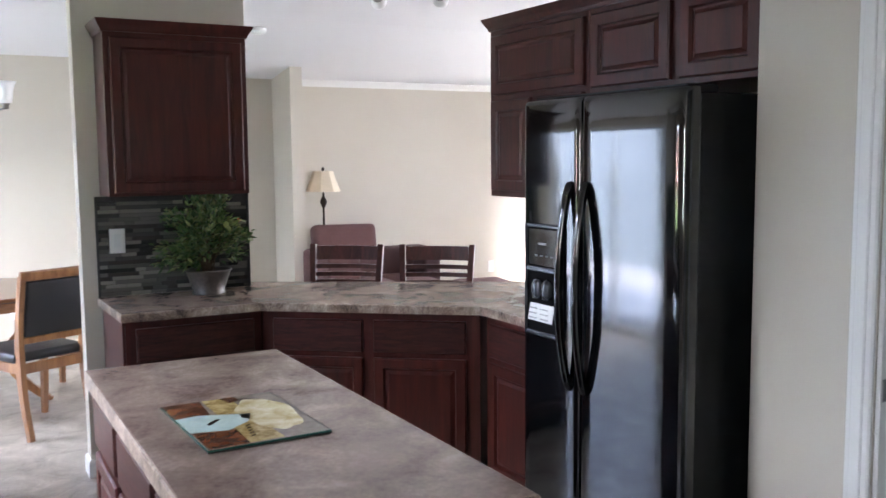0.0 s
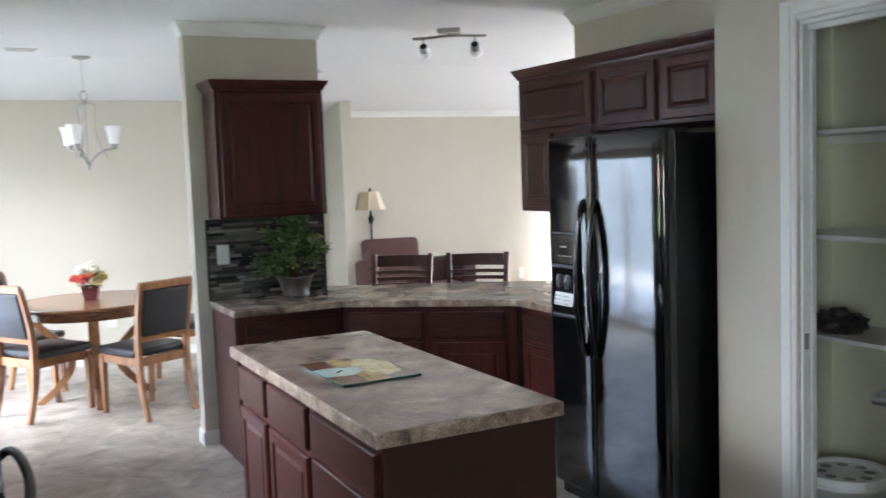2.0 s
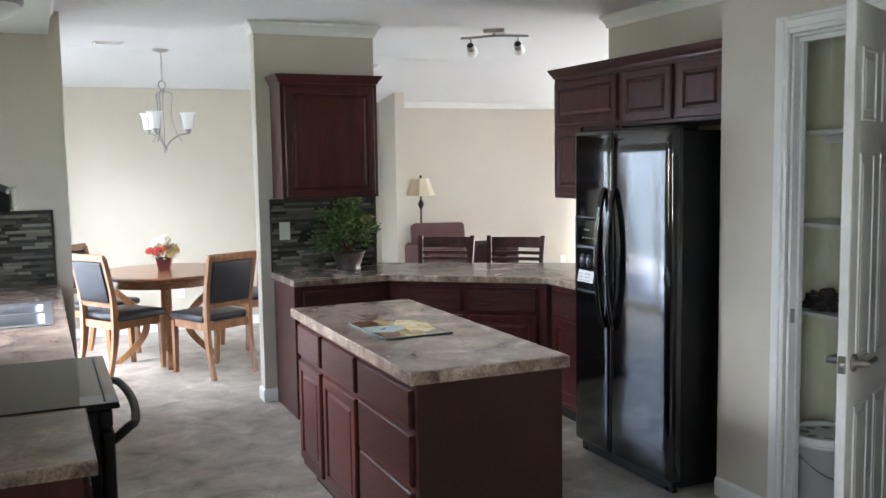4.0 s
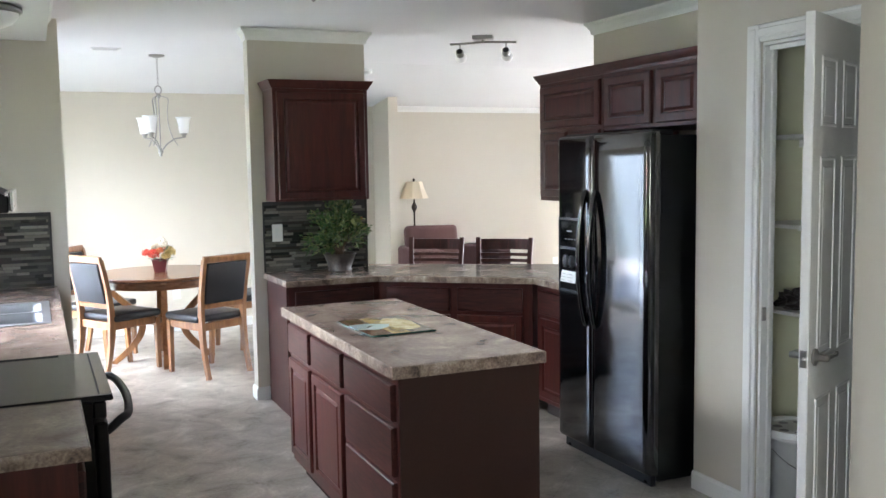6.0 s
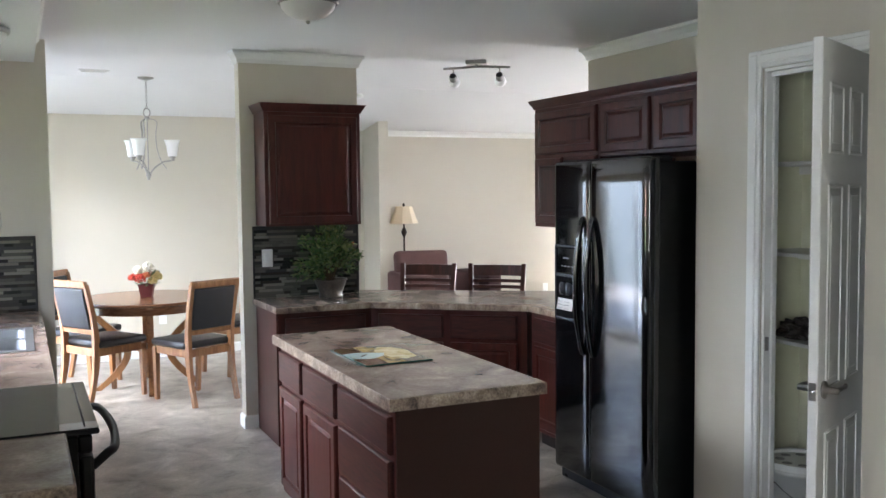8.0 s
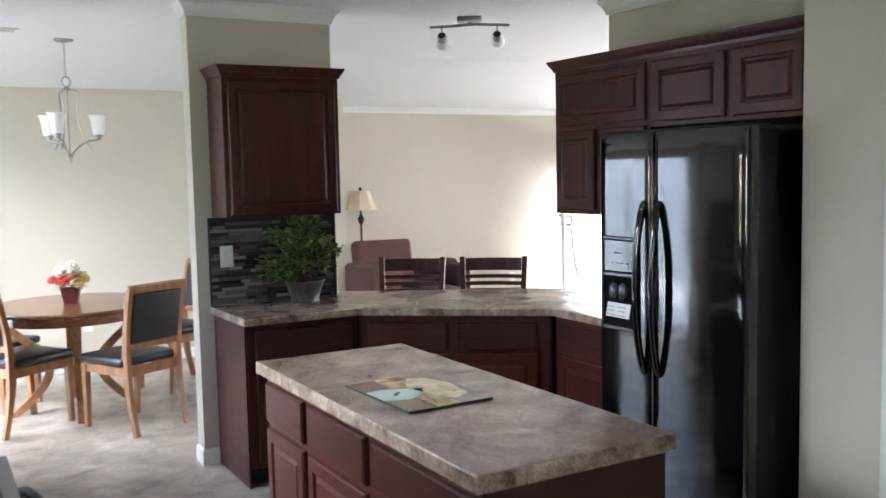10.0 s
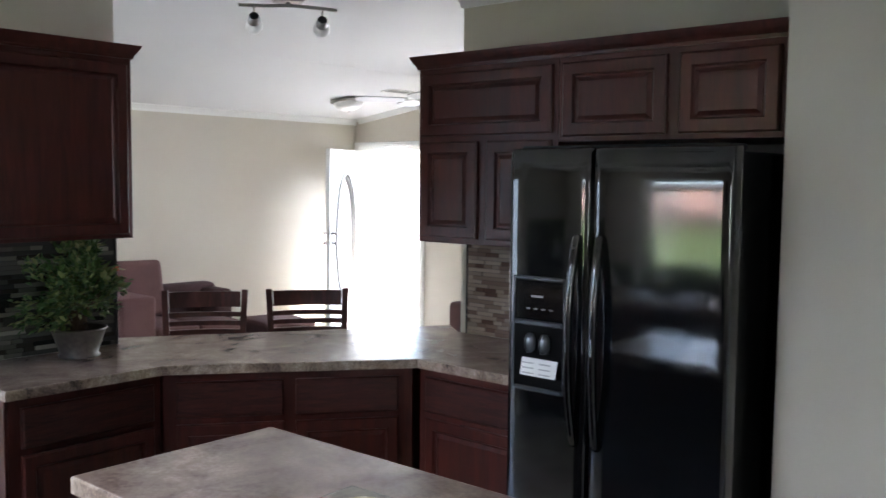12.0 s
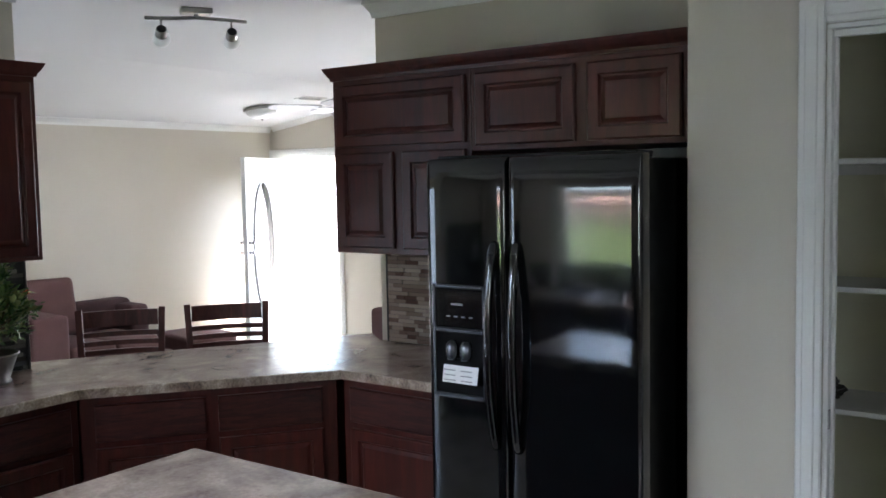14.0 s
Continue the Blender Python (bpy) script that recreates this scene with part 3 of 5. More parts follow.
def pane_window(name, plane, y0, y1, z0, z1, rails, label, category="window"):
    """A framed window or glazed door in the west wall; rails: uprights between the panes."""
    win = tagged(new(name), label, category, "", "structure")
    bm = bmesh.new()
    w, x0, x1 = 0.055, plane - 0.085, plane - 0.035
    box(bm, x0, x1, y0, y0 + w, z0, z1, 0.004), box(bm, x0, x1, y1 - w, y1, z0, z1, 0.004)
    box(bm, x0, x1, y0 + w, y1 - w, z0, z0 + w, 0.004), box(bm, x0, x1, y0 + w, y1 - w, z1 - w, z1, 0.004)
    for r in rails:
        box(bm, x0 + 0.003, x1 + 0.003, r - w / 2, r + w / 2, z0 + w, z1 - w, 0.004)
    part("window_frame", bm, WHITE, win)
    edges = [y0 + w, *[q for r in rails for q in (r - w / 2, r + w / 2)], y1 - w]
    for a, b in zip(edges[::2], edges[1::2]):
        pane = part("pane", boxed(plane - 0.064, plane - 0.058, a, b, z0 + w, z1 - w), CLEAR, win, "clear glass pane")
        pane.visible_shadow = False
    return win


pane_window("window_sink", WEST, -1.80, -0.58, 1.0, 2.08, [], "white-framed window over the kitchen sink")
# the rear one is added out of view to hold the fill lamp
pane_window("window_rear_added", WEST, -6.90, -5.70, 0.95, 2.00, [-6.30], "white-framed kitchen window, added unseen for the rear fill light")
pane_window("door_patio", WEST, 0.88, 2.45, 0.0, 2.13, [1.665], "white-framed sliding glass patio door", "door")
pane_window("window_living", EAST + 0.12, -1.75, 0.35, 0.85, 2.0, [-0.70], "white-framed living room window")
casing("trim_sink_window", WEST, -1.80, -0.58, 2.08, 0.06, 1, "white painted window casing")
casing("trim_patio", WEST, 0.88, 2.45, 2.13, 0.065, 1)

# ---- kitchen cabinets ----


def fronts(parent, x0, x1, rows, gap=0.025):
    """Drawer and door fronts in one column; rows of (kind, z0, z1)."""
    for kind, z0, z1 in rows:
        bm = panel(bmesh.new(), x0 + gap, x1 - gap, z0, z1, 0.0, 0.02, 0.045 if kind == "door" else 0.03, kind == "door")
        part("cabinet_door" if kind == "door" else "drawer_front", bm, CABINET if kind == "door" else CABINET_FLAT, parent)


def base_cabinet(m, w, columns, label, depth=0.55, kick_back=0.07, low=False):
    """Base unit: local x along its front, which faces -y; columns of (x0, x1, rows)."""
    cab = thing("base_cabinet", m, label, "cabinet", "kitchen base cabinets")
    part("body", boxed(0, w, 0, depth, 0.10, 0.70 if low else 0.848, 0.002), CABINET, cab)
    if low:
        part("face_rail", boxed(0, w, 0, 0.02, 0.701, 0.848, 0.002), CABINET, cab)
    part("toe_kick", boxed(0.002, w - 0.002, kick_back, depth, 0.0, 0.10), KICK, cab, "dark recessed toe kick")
    for x0, x1, rows in columns:
        fronts(cab, x0, x1, rows)
    return cab


STACK = [("drawer", 0.662, 0.812), ("door", 0.130, 0.636)]
D45 = math.degrees(math.atan2(-0.638, 0.819))
LEN = math.hypot(0.819, 0.638)
# under the column counter, facing the kitchen
corner = base_cabinet(pose(0.135, -0.505, 0), 0.612, [(0.02, 0.60, STACK)], "dark cherry base cabinet with a plain end panel", 0.53)
part("end_panel", boxed(-0.012, -0.001, 0.0, 0.53, 0.0, 0.847, 0.002), CABINET, corner)
# across the corner
base_cabinet(pose(0.732 + 0.02, -0.537 + 0.026, 0, 0, 0, D45), LEN - 0.01, [(0.03, LEN / 2 - 0.01, STACK), (LEN / 2 - 0.01, LEN - 0.05, STACK)],
             "dark cherry base cabinet set across the corner", 0.50)
# beside the fridge
base_cabinet(pose(1.583, -1.166, 0, 0, 0, -90), 0.61, [(0.02, 0.59, STACK)], "dark cherry base cabinet beside the fridge", 0.60)
bm = prism(bmesh.new(), [(0.73, 0.02), (0.86, 0.02), (2.18, -0.80), (2.10, -0.87), (0.73, -0.02)], 0.0, 0.848)
bar = thing("bar_back_panel", pose(0, 0, 0), "dark cherry panel closing the back of the bar", "cabinet")
part("panel", bm, CABINET, bar)

# Continuous laminate worktop with the corner bar
top = thing("worktop", pose(0, 0, CTR), "brown stone-pattern laminate worktop on dark cabinets", "worktop")
outline = [(0.105, 0.028), (0.118, -0.535), (0.739, -0.543), (1.547, -1.186), (1.547, -1.785), (2.198, -1.785), (2.198, -0.86), (2.33, -0.70), (0.90, 0.20), (0.872, 0.028)]
part("slab", prism(bmesh.new(), outline, -0.040, 0.0, 0.003), [LAMINATE], top)
edge = [(0.105, 0.028), (0.118, -0.535), (0.739, -0.543), (1.547, -1.186), (1.547, -1.785)]
part("edge_strip", moulding(bmesh.new(), edge, [(0.0, -0.0385), (0.003, -0.0385), (0.004, -0.03), (0.004, -0.006), (0.0015, -0.001), (0.0, -0.001)]), LAMINATE_EDGE, top,
     "mottled laminate edge strip")

# Island
ISX0, ISX1, ISY0, ISY1 = -0.168, 0.461, -3.180, -1.572
isl = thing("kitchen_island", pose(ISX0 + 0.03, ISY1 - 0.03, 0, 0, 0, -90), "dark cherry kitchen island with a stone-pattern laminate top", "island")
W, DD = ISY1 - ISY0 - 0.06, ISX1 - ISX0 - 0.045
part("body", boxed(0, W, 0, DD, 0.09, 0.841, 0.002), CABINET, isl)
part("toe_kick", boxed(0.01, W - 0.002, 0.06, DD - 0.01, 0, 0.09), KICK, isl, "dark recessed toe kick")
part("end_panel", boxed(W + 0.001, W + 0.012, 0.0, DD, 0.0, 0.841, 0.002), PANEL, isl, "plain dark brown end panel")
for a, b in ((0.0, 0.42), (0.42, 0.93)):
    fronts(isl, a, b, STACK)
fronts(isl, 0.93, W, [("drawer", 0.672, 0.810), ("drawer", 0.462, 0.649), ("drawer", 0.130, 0.439)])
bm = boxed(-0.03, W + 0.03, -0.03, DD + 0.015, 0.8415, CTR, 0.003)
part("worktop_slab", bm, LAMINATE, isl, "brown stone-pattern laminate top")
bm = bmesh.new()
moulding(bm, [(-0.03, DD + 0.015), (-0.03, -0.03), (W + 0.03, -0.03), (W + 0.03, DD + 0.015), (-0.03, DD + 0.016)],
         [(0.0, 0.8430), (0.004, 0.8430), (0.004, CTR - 0.006), (0.0015, CTR - 0.001), (0.0, CTR - 0.001)])
part("edge_strip", bm, LAMINATE_EDGE, isl, "mottled laminate edge strip")

# Upper cabinets


def cabinet_crown(parent, w, d, z, back=True):
    prof = [(0.0, 0.0), (0.007, 0.0), (0.010, 0.012), (0.021, 0.028), (0.030, 0.045), (0.034, 0.055), (0.0, 0.055)]
    part("crown", moulding(bmesh.new(), [(0, d), (0, 0), (w, 0), (w, d)] if back else [(0, d), (0, 0), (w, 0)], [(o, z + q) for o, q in prof]), CABINET, parent)


up = thing("wall_cabinet", pose(0.135, -0.245, 0), "dark cherry wall cabinet with one raised-panel door", "cabinet", "kitchen wall cabinets")
part("body", boxed(0, 0.655, 0, 0.273, 1.385, 2.13, 0.002), CABINET, up)
fronts(up, 0.0, 0.655, [("door", 1.40, 2.105)])
cabinet_crown(up, 0.655, 0.273, 2.128)

up = thing("wall_cabinet", pose(1.665, -1.075, 0, 0, 0, -90), "dark cherry wall cabinet with two doors under a long flap", "cabinet", "kitchen wall cabinets")
part("body", boxed(0, 0.715, 0, 0.533, 1.375, 2.11, 0.002), CABINET, up)
fronts(up, 0.0, 0.355, [("door", 1.40, 1.80)]), fronts(up, 0.355, 0.715, [("door", 1.40, 1.80)])
fronts(up, 0.0, 0.715, [("door", 1.825, 2.085)])
cabinet_crown(up, 1.587, 0.52, 2.108, False)
up = thing("wall_cabinet", pose(1.665, -1.791, 0, 0, 0, -90), "dark cherry two-door cabinet above the fridge", "cabinet", "kitchen wall cabinets")
part("body", boxed(0, 0.872, 0, 0.533, 1.79, 2.11, 0.002), CABINET, up)
fronts(up, 0.0, 0.475, [("door", 1.81, 2.085)]), fronts(up, 0.475, 0.872, [("door", 1.81, 2.085)])

# ---- fridge ----
fr = thing("fridge", pose(1.43, -1.785, 0, 0, 0, -90), "glossy black side-by-side fridge with long bowed handles", "fridge")
FW, FH = 0.835, 1.755
part("body", boxed(0.006, FW - 0.006, 0.0, 0.70, 0.03, FH - 0.015, 0.006), BLACKSIDE, fr, "black textured steel body")
part("hinge_cover", boxed(0.03, FW - 0.03, -0.03, 0.10, FH - 0.0145, FH + 0.01, 0.004), BLACKPL, fr)


def fridge_door(x0, x1, hole=None):
    """A softly bowed door with rounded edges; hole: a recess of (x0, x1, z0, z1)."""
    bm = bmesh.new()
    us = [-1, -0.99, -0.97, -0.945, -0.91, -0.86, -0.7, -0.35, 0, 0.35, 0.7, 0.86, 0.91, 0.945, 0.97, 0.99, 1]
    n = len(us) - 1
    xs = [x0 + (x1 - x0) * (u + 1) / 2 for u in us]

    def bow(x):
        u = (x - x0) / (x1 - x0) * 2 - 1
        return -0.052 - 0.018 * (1 - abs(u) ** 26) - 0.0008 * (1 - u * u)
    zs = [0.07, 0.075, 0.09, *[0.09 + (FH - 0.10) * k / 12 for k in range(1, 12)], FH - 0.02, FH - 0.006, FH]
    grid = []
    for k, z in enumerate(zs):
        ease = {0: 0.014, 1: 0.005, len(zs) - 1: 0.016, len(zs) - 2: 0.006}.get(k, 0)
        grid.append([bm.verts.new((x, bow(x) + ease, z)) for x in xs])
    for a, b in zip(grid, grid[1:]):
        for i in range(n):
            bm.faces.new((a[i], a[i + 1], b[i + 1], b[i]))
    loop = grid[0] + [r[-1] for r in grid[1:]] + grid[-1][-2::-1] + [r[0] for r in grid[-2:0:-1]]
    back = [bm.verts.new((v.co.x, -0.004, v.co.z)) for v in loop]
    for i in range(len(loop)):
        j = (i + 1) % len(loop)
        bm.faces.new((loop[j], loop[i], back[i], back[j]))
    bm.faces.new(back)
    bmesh.ops.recalc_face_normals(bm, faces=bm.faces)
    return bm


SPLIT = 0.342
left = part("freezer_door", fridge_door(0.002, SPLIT - 0.003), BLACK, fr, "glossy black freezer door", True)
right = part("fridge_door", fridge_door(SPLIT + 0.003, FW), BLACK, fr, "glossy black fridge door", True)
for q in (left, right):
    q.data.set_sharp_from_angle(angle=radians(50))
for x, lean, par in ((SPLIT - 0.045, -1, left), (SPLIT + 0.045, 1, right)):
    pts = curve_points([(x, -0.062, 0.745), (x, -0.085, 0.77), (x + lean * 0.003, -0.112, 0.93), (x + lean * 0.003, -0.119, 1.10), (x + lean * 0.003, -0.112, 1.26),
                        (x, -0.085, 1.43), (x, -0.062, 1.455)], 8)
    part("handle", tube(bmesh.new(), pts, 0.0155, 12), BLACK, par, "glossy black bowed handle", True)
part("grille", boxed(0.02, FW - 0.02, -0.03, 0.0, 0.005, 0.06, 0.004), BLACKPL, fr)
for x in (0.05, FW - 0.08):
    part("foot", boxed(x, x + 0.03, -0.03, 0.02, 0.0, 0.03, 0.003), STEEL, fr)
# ice and water dispenser
X0, X1, YF = 0.035, 0.262, -0.078
disp = part("dispenser", boxed(X0, X1, YF + 0.004, -0.06, 0.90, 1.31, 0.004), CAVITY, left, "dispenser with black control panel")
bm = bmesh.new()
for a, b, c, e in ((X0, X0 + 0.012, 0.90, 1.31), (X1 - 0.012, X1, 0.90, 1.31), (X0 + 0.012, X1 - 0.012, 1.295, 1.31), (X0 + 0.012, X1 - 0.012, 0.90, 0.918),
                   (X0 + 0.012, X1 - 0.012, 1.135, 1.155)):
    box(bm, a, b, YF - 0.008, YF + 0.004, c, e, 0.004)
part("dispenser_frame", bm, GUNMETAL, disp, "dark silver frame")
part("control_panel", boxed(X0 + 0.014, X1 - 0.014, YF, YF + 0.004, 1.157, 1.293, 0.002), BLACK, disp)
part("display_bar", boxed(X0 + 0.08, X0 + 0.13, YF - 0.0015, YF, 1.235, 1.242), GREY, disp)
for k in range(4):
    part("button", boxed(X0 + 0.06 + k * 0.032, X0 + 0.075 + k * 0.032, YF - 0.0015, YF, 1.192, 1.197), GREY, disp)
bm = bmesh.new()
for x in (X0 + 0.085, X0 + 0.145):
    lathe(bm, [(0.0, 1.04), (0.02, 1.04), (0.024, 1.06), (0.024, 1.09), (0.015, 1.11), (0.0, 1.11)], 12, Matrix.Translation((x, YF - 0.005, 0)))
part("paddle", bm, GUNMETAL, disp, "grey paddles", True)
bm = boxed(X0 + 0.058, X0 + 0.205, -0.0015, 0.0015, 0.0, 0.062, 0.0, Matrix.Translation((0, YF - 0.03, 0.962)) @ Matrix.Rotation(radians(-12), 4, "X"))
tag = part("instruction_card", bm, PAPER, disp, "white folded instruction card")
for k in range(6):
    x = X0 + 0.070 + (k % 2) * 0.07
    z = 0.962 + 0.045 - (k // 2) * 0.018
    part("print_line", boxed(x, x + 0.045, YF - 0.036, YF - 0.034 + 0.004, z, z + 0.002), GREY, tag)

# ---- range side ----
LF = -1.213


def left_cabinet(y0, y1, label, low=False):
    n = 2 if y1 - y0 > 0.7 else 1
    w = y1 - y0
    cols = [(w * i / n, w * (i + 1) / n, STACK) for i in range(n)]
    return base_cabinet(pose(LF - 0.03, y0, 0, 0, 0, 90), w, cols, label, 0.60, 0.07, low)


left_cabinet(-3.665, -3.145, "dark cherry base cabinet at the end of the run")
left_cabinet(-2.365, -1.60, "dark cherry base cabinet between range and sink")
left_cabinet(-1.599, 0.02, "dark cherry sink base cabinet", True)


def laminate_top(y0, y1, label, hole=None):
    ob = thing("worktop", pose(0, 0, CTR), label, "worktop")
    bm = bmesh.new()
    if hole:
        hx0, hx1, hy0, hy1 = hole
        xs, ys = (WEST + 0.002, hx0, hx1, LF), (y0, hy0, hy1, y1)
        net = [[[bm.verts.new((x, y, z)) for y in ys] for x in xs] for z in (-0.04, 0.0)]
        for a in range(3):
            for b in range(3):
                if (a, b) != (1, 1):
                    for k in (0, 1):
                        bm.faces.new((net[k][a][b], net[k][a + 1][b], net[k][a + 1][b + 1], net[k][a][b + 1]))
        for e in [e for e in bm.edges if len(e.link_faces) == 1 and e.verts[0].co.z < -0.01]:
            p, q = [next(w for r in net[1] for w in r if (w.co.xy - v.co.xy).length < 1e-6) for v in e.verts]
            bm.faces.new((e.verts[0], e.verts[1], q, p))
        bmesh.ops.recalc_face_normals(bm, faces=bm.faces)
    else:
        box(bm, WEST + 0.002, LF, y0, y1, -0.04, 0, 0.002)
    part("slab", bm, LAMINATE, ob)
    part("edge_strip", moulding(bmesh.new(), [(WEST + 0.01, y0), (LF, y0), (LF, y1 - 0.002)], [(0.0, -0.0385), (0.004, -0.0385), (0.004, -0.006), (0.0015, -0.001), (0.0, -0.001)]),
         LAMINATE_EDGE, ob, "mottled laminate edge strip")


laminate_top(-3.682, -3.142, "brown laminate worktop at the end of the run")
laminate_top(-2.372, 0.028, "brown laminate worktop with a steel sink", (-1.72, -1.29, -1.50, -0.73))

# Double-bowl sink with a faucet
sink = thing("sink", pose(0, 0, CTR), "stainless steel double-bowl sink set in the worktop", "sink")
bm = bmesh.new()
for a, b, c, e in ((-1.74, -1.27, -1.52, -1.47), (-1.74, -1.27, -0.76, -0.71), (-1.74, -1.69, -1.47, -0.76), (-1.31, -1.27, -1.47, -0.76), (-1.69, -1.31, -1.13, -1.10)):
    box(bm, a, b, c, e, 0.0, 0.005, 0.0015)
part("rim", bm, SINKSTEEL, sink)


def sink_bowl(x0, x1, y0, y1):
    """A pressed bowl: rounded corners, sloping sides and a wide curve into its floor."""
    bm, rings = bmesh.new(), []
    for inset, r, z in ((-0.004, 0.03, 0.003), (0.0, 0.045, 0.0), (0.006, 0.05, -0.05), (0.012, 0.055, -0.10), (0.022, 0.06, -0.135), (0.042, 0.06, -0.157), (0.07, 0.06, -0.166)):
        ring = []
        for cx, cy, a in ((x1 - inset - r, y1 - inset - r, 0), (x0 + inset + r, y1 - inset - r, 90), (x0 + inset + r, y0 + inset + r, 180), (x1 - inset - r, y0 + inset + r, 270)):
            for k in range(6):
                w = radians(a + 18 * k)
                ring.append(bm.verts.new((cx + r * math.cos(w), cy + r * math.sin(w), z)))
        rings.append(ring)
    for p, q in zip(rings, rings[1:]):
        for k in range(24):
            bm.faces.new((p[k], p[(k + 1) % 24], q[(k + 1) % 24], q[k]))
    bm.faces.new(rings[-1])
    bmesh.ops.recalc_face_normals(bm, faces=bm.faces)
    bmesh.ops.reverse_faces(bm, faces=bm.faces)
    bmesh.ops.solidify(bm, geom=bm.faces[:], thickness=0.0012)
    return bm


for c, e in ((-1.47, -1.13), (-1.10, -0.76)):
    bowl = part("bowl", sink_bowl(-1.69, -1.31, c, e), SINKSTEEL, sink, "deep steel bowl", True)
    part("drain", lathe(bmesh.new(), [(0.0, -0.160), (0.04, -0.160), (0.045, -0.164)], 16, Matrix.Translation((-1.5, (c + e) / 2, 0))), CHROME, bowl)
# Range
rg = thing("range", pose(-1.165, -3.135, 0, 0, 0, 90), "black electric range with a glass cooktop and curved handle", "range")
RW = 0.76
part("body", boxed(0, RW, 0.01, 0.66, 0.02, 0.87, 0.004), BLACKSIDE, rg, "black steel body")
part("oven_door", boxed(0.01, RW - 0.01, -0.035, 0.008, 0.22, 0.80, 0.012, None, 2), BLACKSIDE, rg, "black oven door")
part("drawer", boxed(0.01, RW - 0.01, -0.028, 0.008, 0.04, 0.205, 0.008), BLACKSIDE, rg)
part("handle", tube(bmesh.new(), curve_points([(0.03, -0.03, 0.765), (0.035, -0.075, 0.80), (0.12, -0.105, 0.80), (RW / 2, -0.12, 0.80), (RW - 0.12, -0.105, 0.80),
     (RW - 0.035, -0.075, 0.80), (RW - 0.03, -0.03, 0.765)], 7), 0.0145, 10), BLACKPL, rg, "curved black oven handle", True)
part("front_rail", boxed(0.0, RW, -0.03, 0.01, 0.815, 0.872, 0.006), BLACKSIDE, rg)
part("cooktop", boxed(-0.002, RW + 0.002, -0.052, 0.62, 0.873, 0.889, 0.004), BLACKPL, rg, "cooktop rim")
part("glass_top", boxed(0.0, RW, -0.05, 0.60, 0.8895, 0.893, 0.0012), GLASSTOP, rg, "black ceramic glass cooktop")
part("front_groove", boxed(0.03, RW - 0.02, -0.014, -0.008, 0.8931, 0.8936), KICK, rg, "dark line along the front of the glass")
bm = boxed(0.0, RW, 0.60, 0.66, 0.893, 1.05, 0.008)
part("back_panel", bm, BLACK, rg, "control panel at the back")
for k in range(4):
    x = 0.08 + 0.06 * k if k < 2 else RW - 0.14 + 0.06 * (k - 2)
    part("knob", lathe(bmesh.new(), [(0.0, 0.0), (0.022, 0.0), (0.019, 0.02), (0.0, 0.02)], 14, Matrix.Translation((x, 0.60, 0.98)) @ Matrix.Rotation(math.pi / 2, 4, "X")), BLACKPL, rg)

# Range hood and the cabinet above it
hood = thing("range_hood", pose(-1.385, -3.135, 0, 0, 0, 90), "black range hood with a pale top edge", "range hood")
bm = bmesh.new()
sec = [(0.0, 1.485), (0.0, 1.535), (0.14, 1.60), (0.46, 1.60), (0.46, 1.485)]
ends = [[bm.verts.new((x, y, z)) for y, z in sec] for x in (0.0, 0.73)]
for i in range(5):
    bm.faces.new((ends[0][i], ends[1][i], ends[1][(i + 1) % 5], ends[0][(i + 1) % 5]))
bm.faces.new(ends[0]), bm.faces.new(ends[1][::-1])
bmesh.ops.recalc_face_normals(bm, faces=bm.faces)
bmesh.ops.bevel(bm, geom=list(bm.edges), offset=0.004, segments=1, affect="EDGES")
part("shell", bm, BLACKSIDE, hood)
bm = bmesh.new()
box(bm, -0.001, 0.731, -0.002, 0.01, 1.535, 1.548, 0.002)
part("trim_strip", bm, STEEL, hood, "pale metal strip")
part("front_lip", boxed(-0.001, 0.731, -0.012, -0.003, 1.49, 1.55, 0.003), STEEL, hood, "pale metal front lip")
up = thing("wall_cabinet", pose(-1.50, -3.135, 0, 0, 0, 90), "dark cherry wall cabinet above the range hood", "cabinet", "kitchen wall cabinets")
part("body", boxed(0, 0.73, 0, 0.348, 1.605, 1.935, 0.002), CABINET, up)
fronts(up, 0, 0.365, [("door", 1.625, 1.91)]), fronts(up, 0.365, 0.73, [("door", 1.625, 1.91)])
cabinet_crown(up, 0.73, 0.34, 1.933)

# ---- pantry ----
pantry_back = 2.184
structure("wall_pantry_lining", boxes((2.186, 2.199, -4.02, -2.76, 0, TOP - 0.002)), PANTRY, "pale cream pantry back wall", "wall")
for z in (0.905, 1.31, 1.725):
    shelf = thing("pantry_shelf", pose(0, 0, z), "white painted pantry shelf on wall cleats", "shelf", "pantry shelves")
    part("board", boxed(1.86, pantry_back, -4.015, -2.75, -0.018, 0.0, 0.002), WHITE, shelf)
    part("cleat", boxed(2.164, pantry_back, -4.015, -2.75, -0.055, -0.018, 0.002), WHITE, shelf)
bag = thing("crumpled_bag", pose(1.97, -2.97, 0.905, 0, 0, 20), "dark crumpled plastic bag on the pantry shelf", "bag")
bm = bmesh.new()
bmesh.ops.create_icosphere(bm, subdivisions=4, radius=1.0)
for v in bm.verts:
    k = 1 + 0.45 * noise.noise(v.co * 2.3) + 0.25 * noise.noise(v.co * 6.0)
    v.co = Vector((v.co.x * 0.07 * k, v.co.y * 0.10 * k, max(0.0, 0.035 + v.co.z * 0.055 * k)))
part("film", bm, material("dark_plastic_film", (0.03, 0.025, 0.022), 0.3, var=0.5, scale=14), bag)
bucket = thing("bucket", pose(1.85, -3.10, 0.0), "white plastic paint bucket with a spotted lid", "bucket")
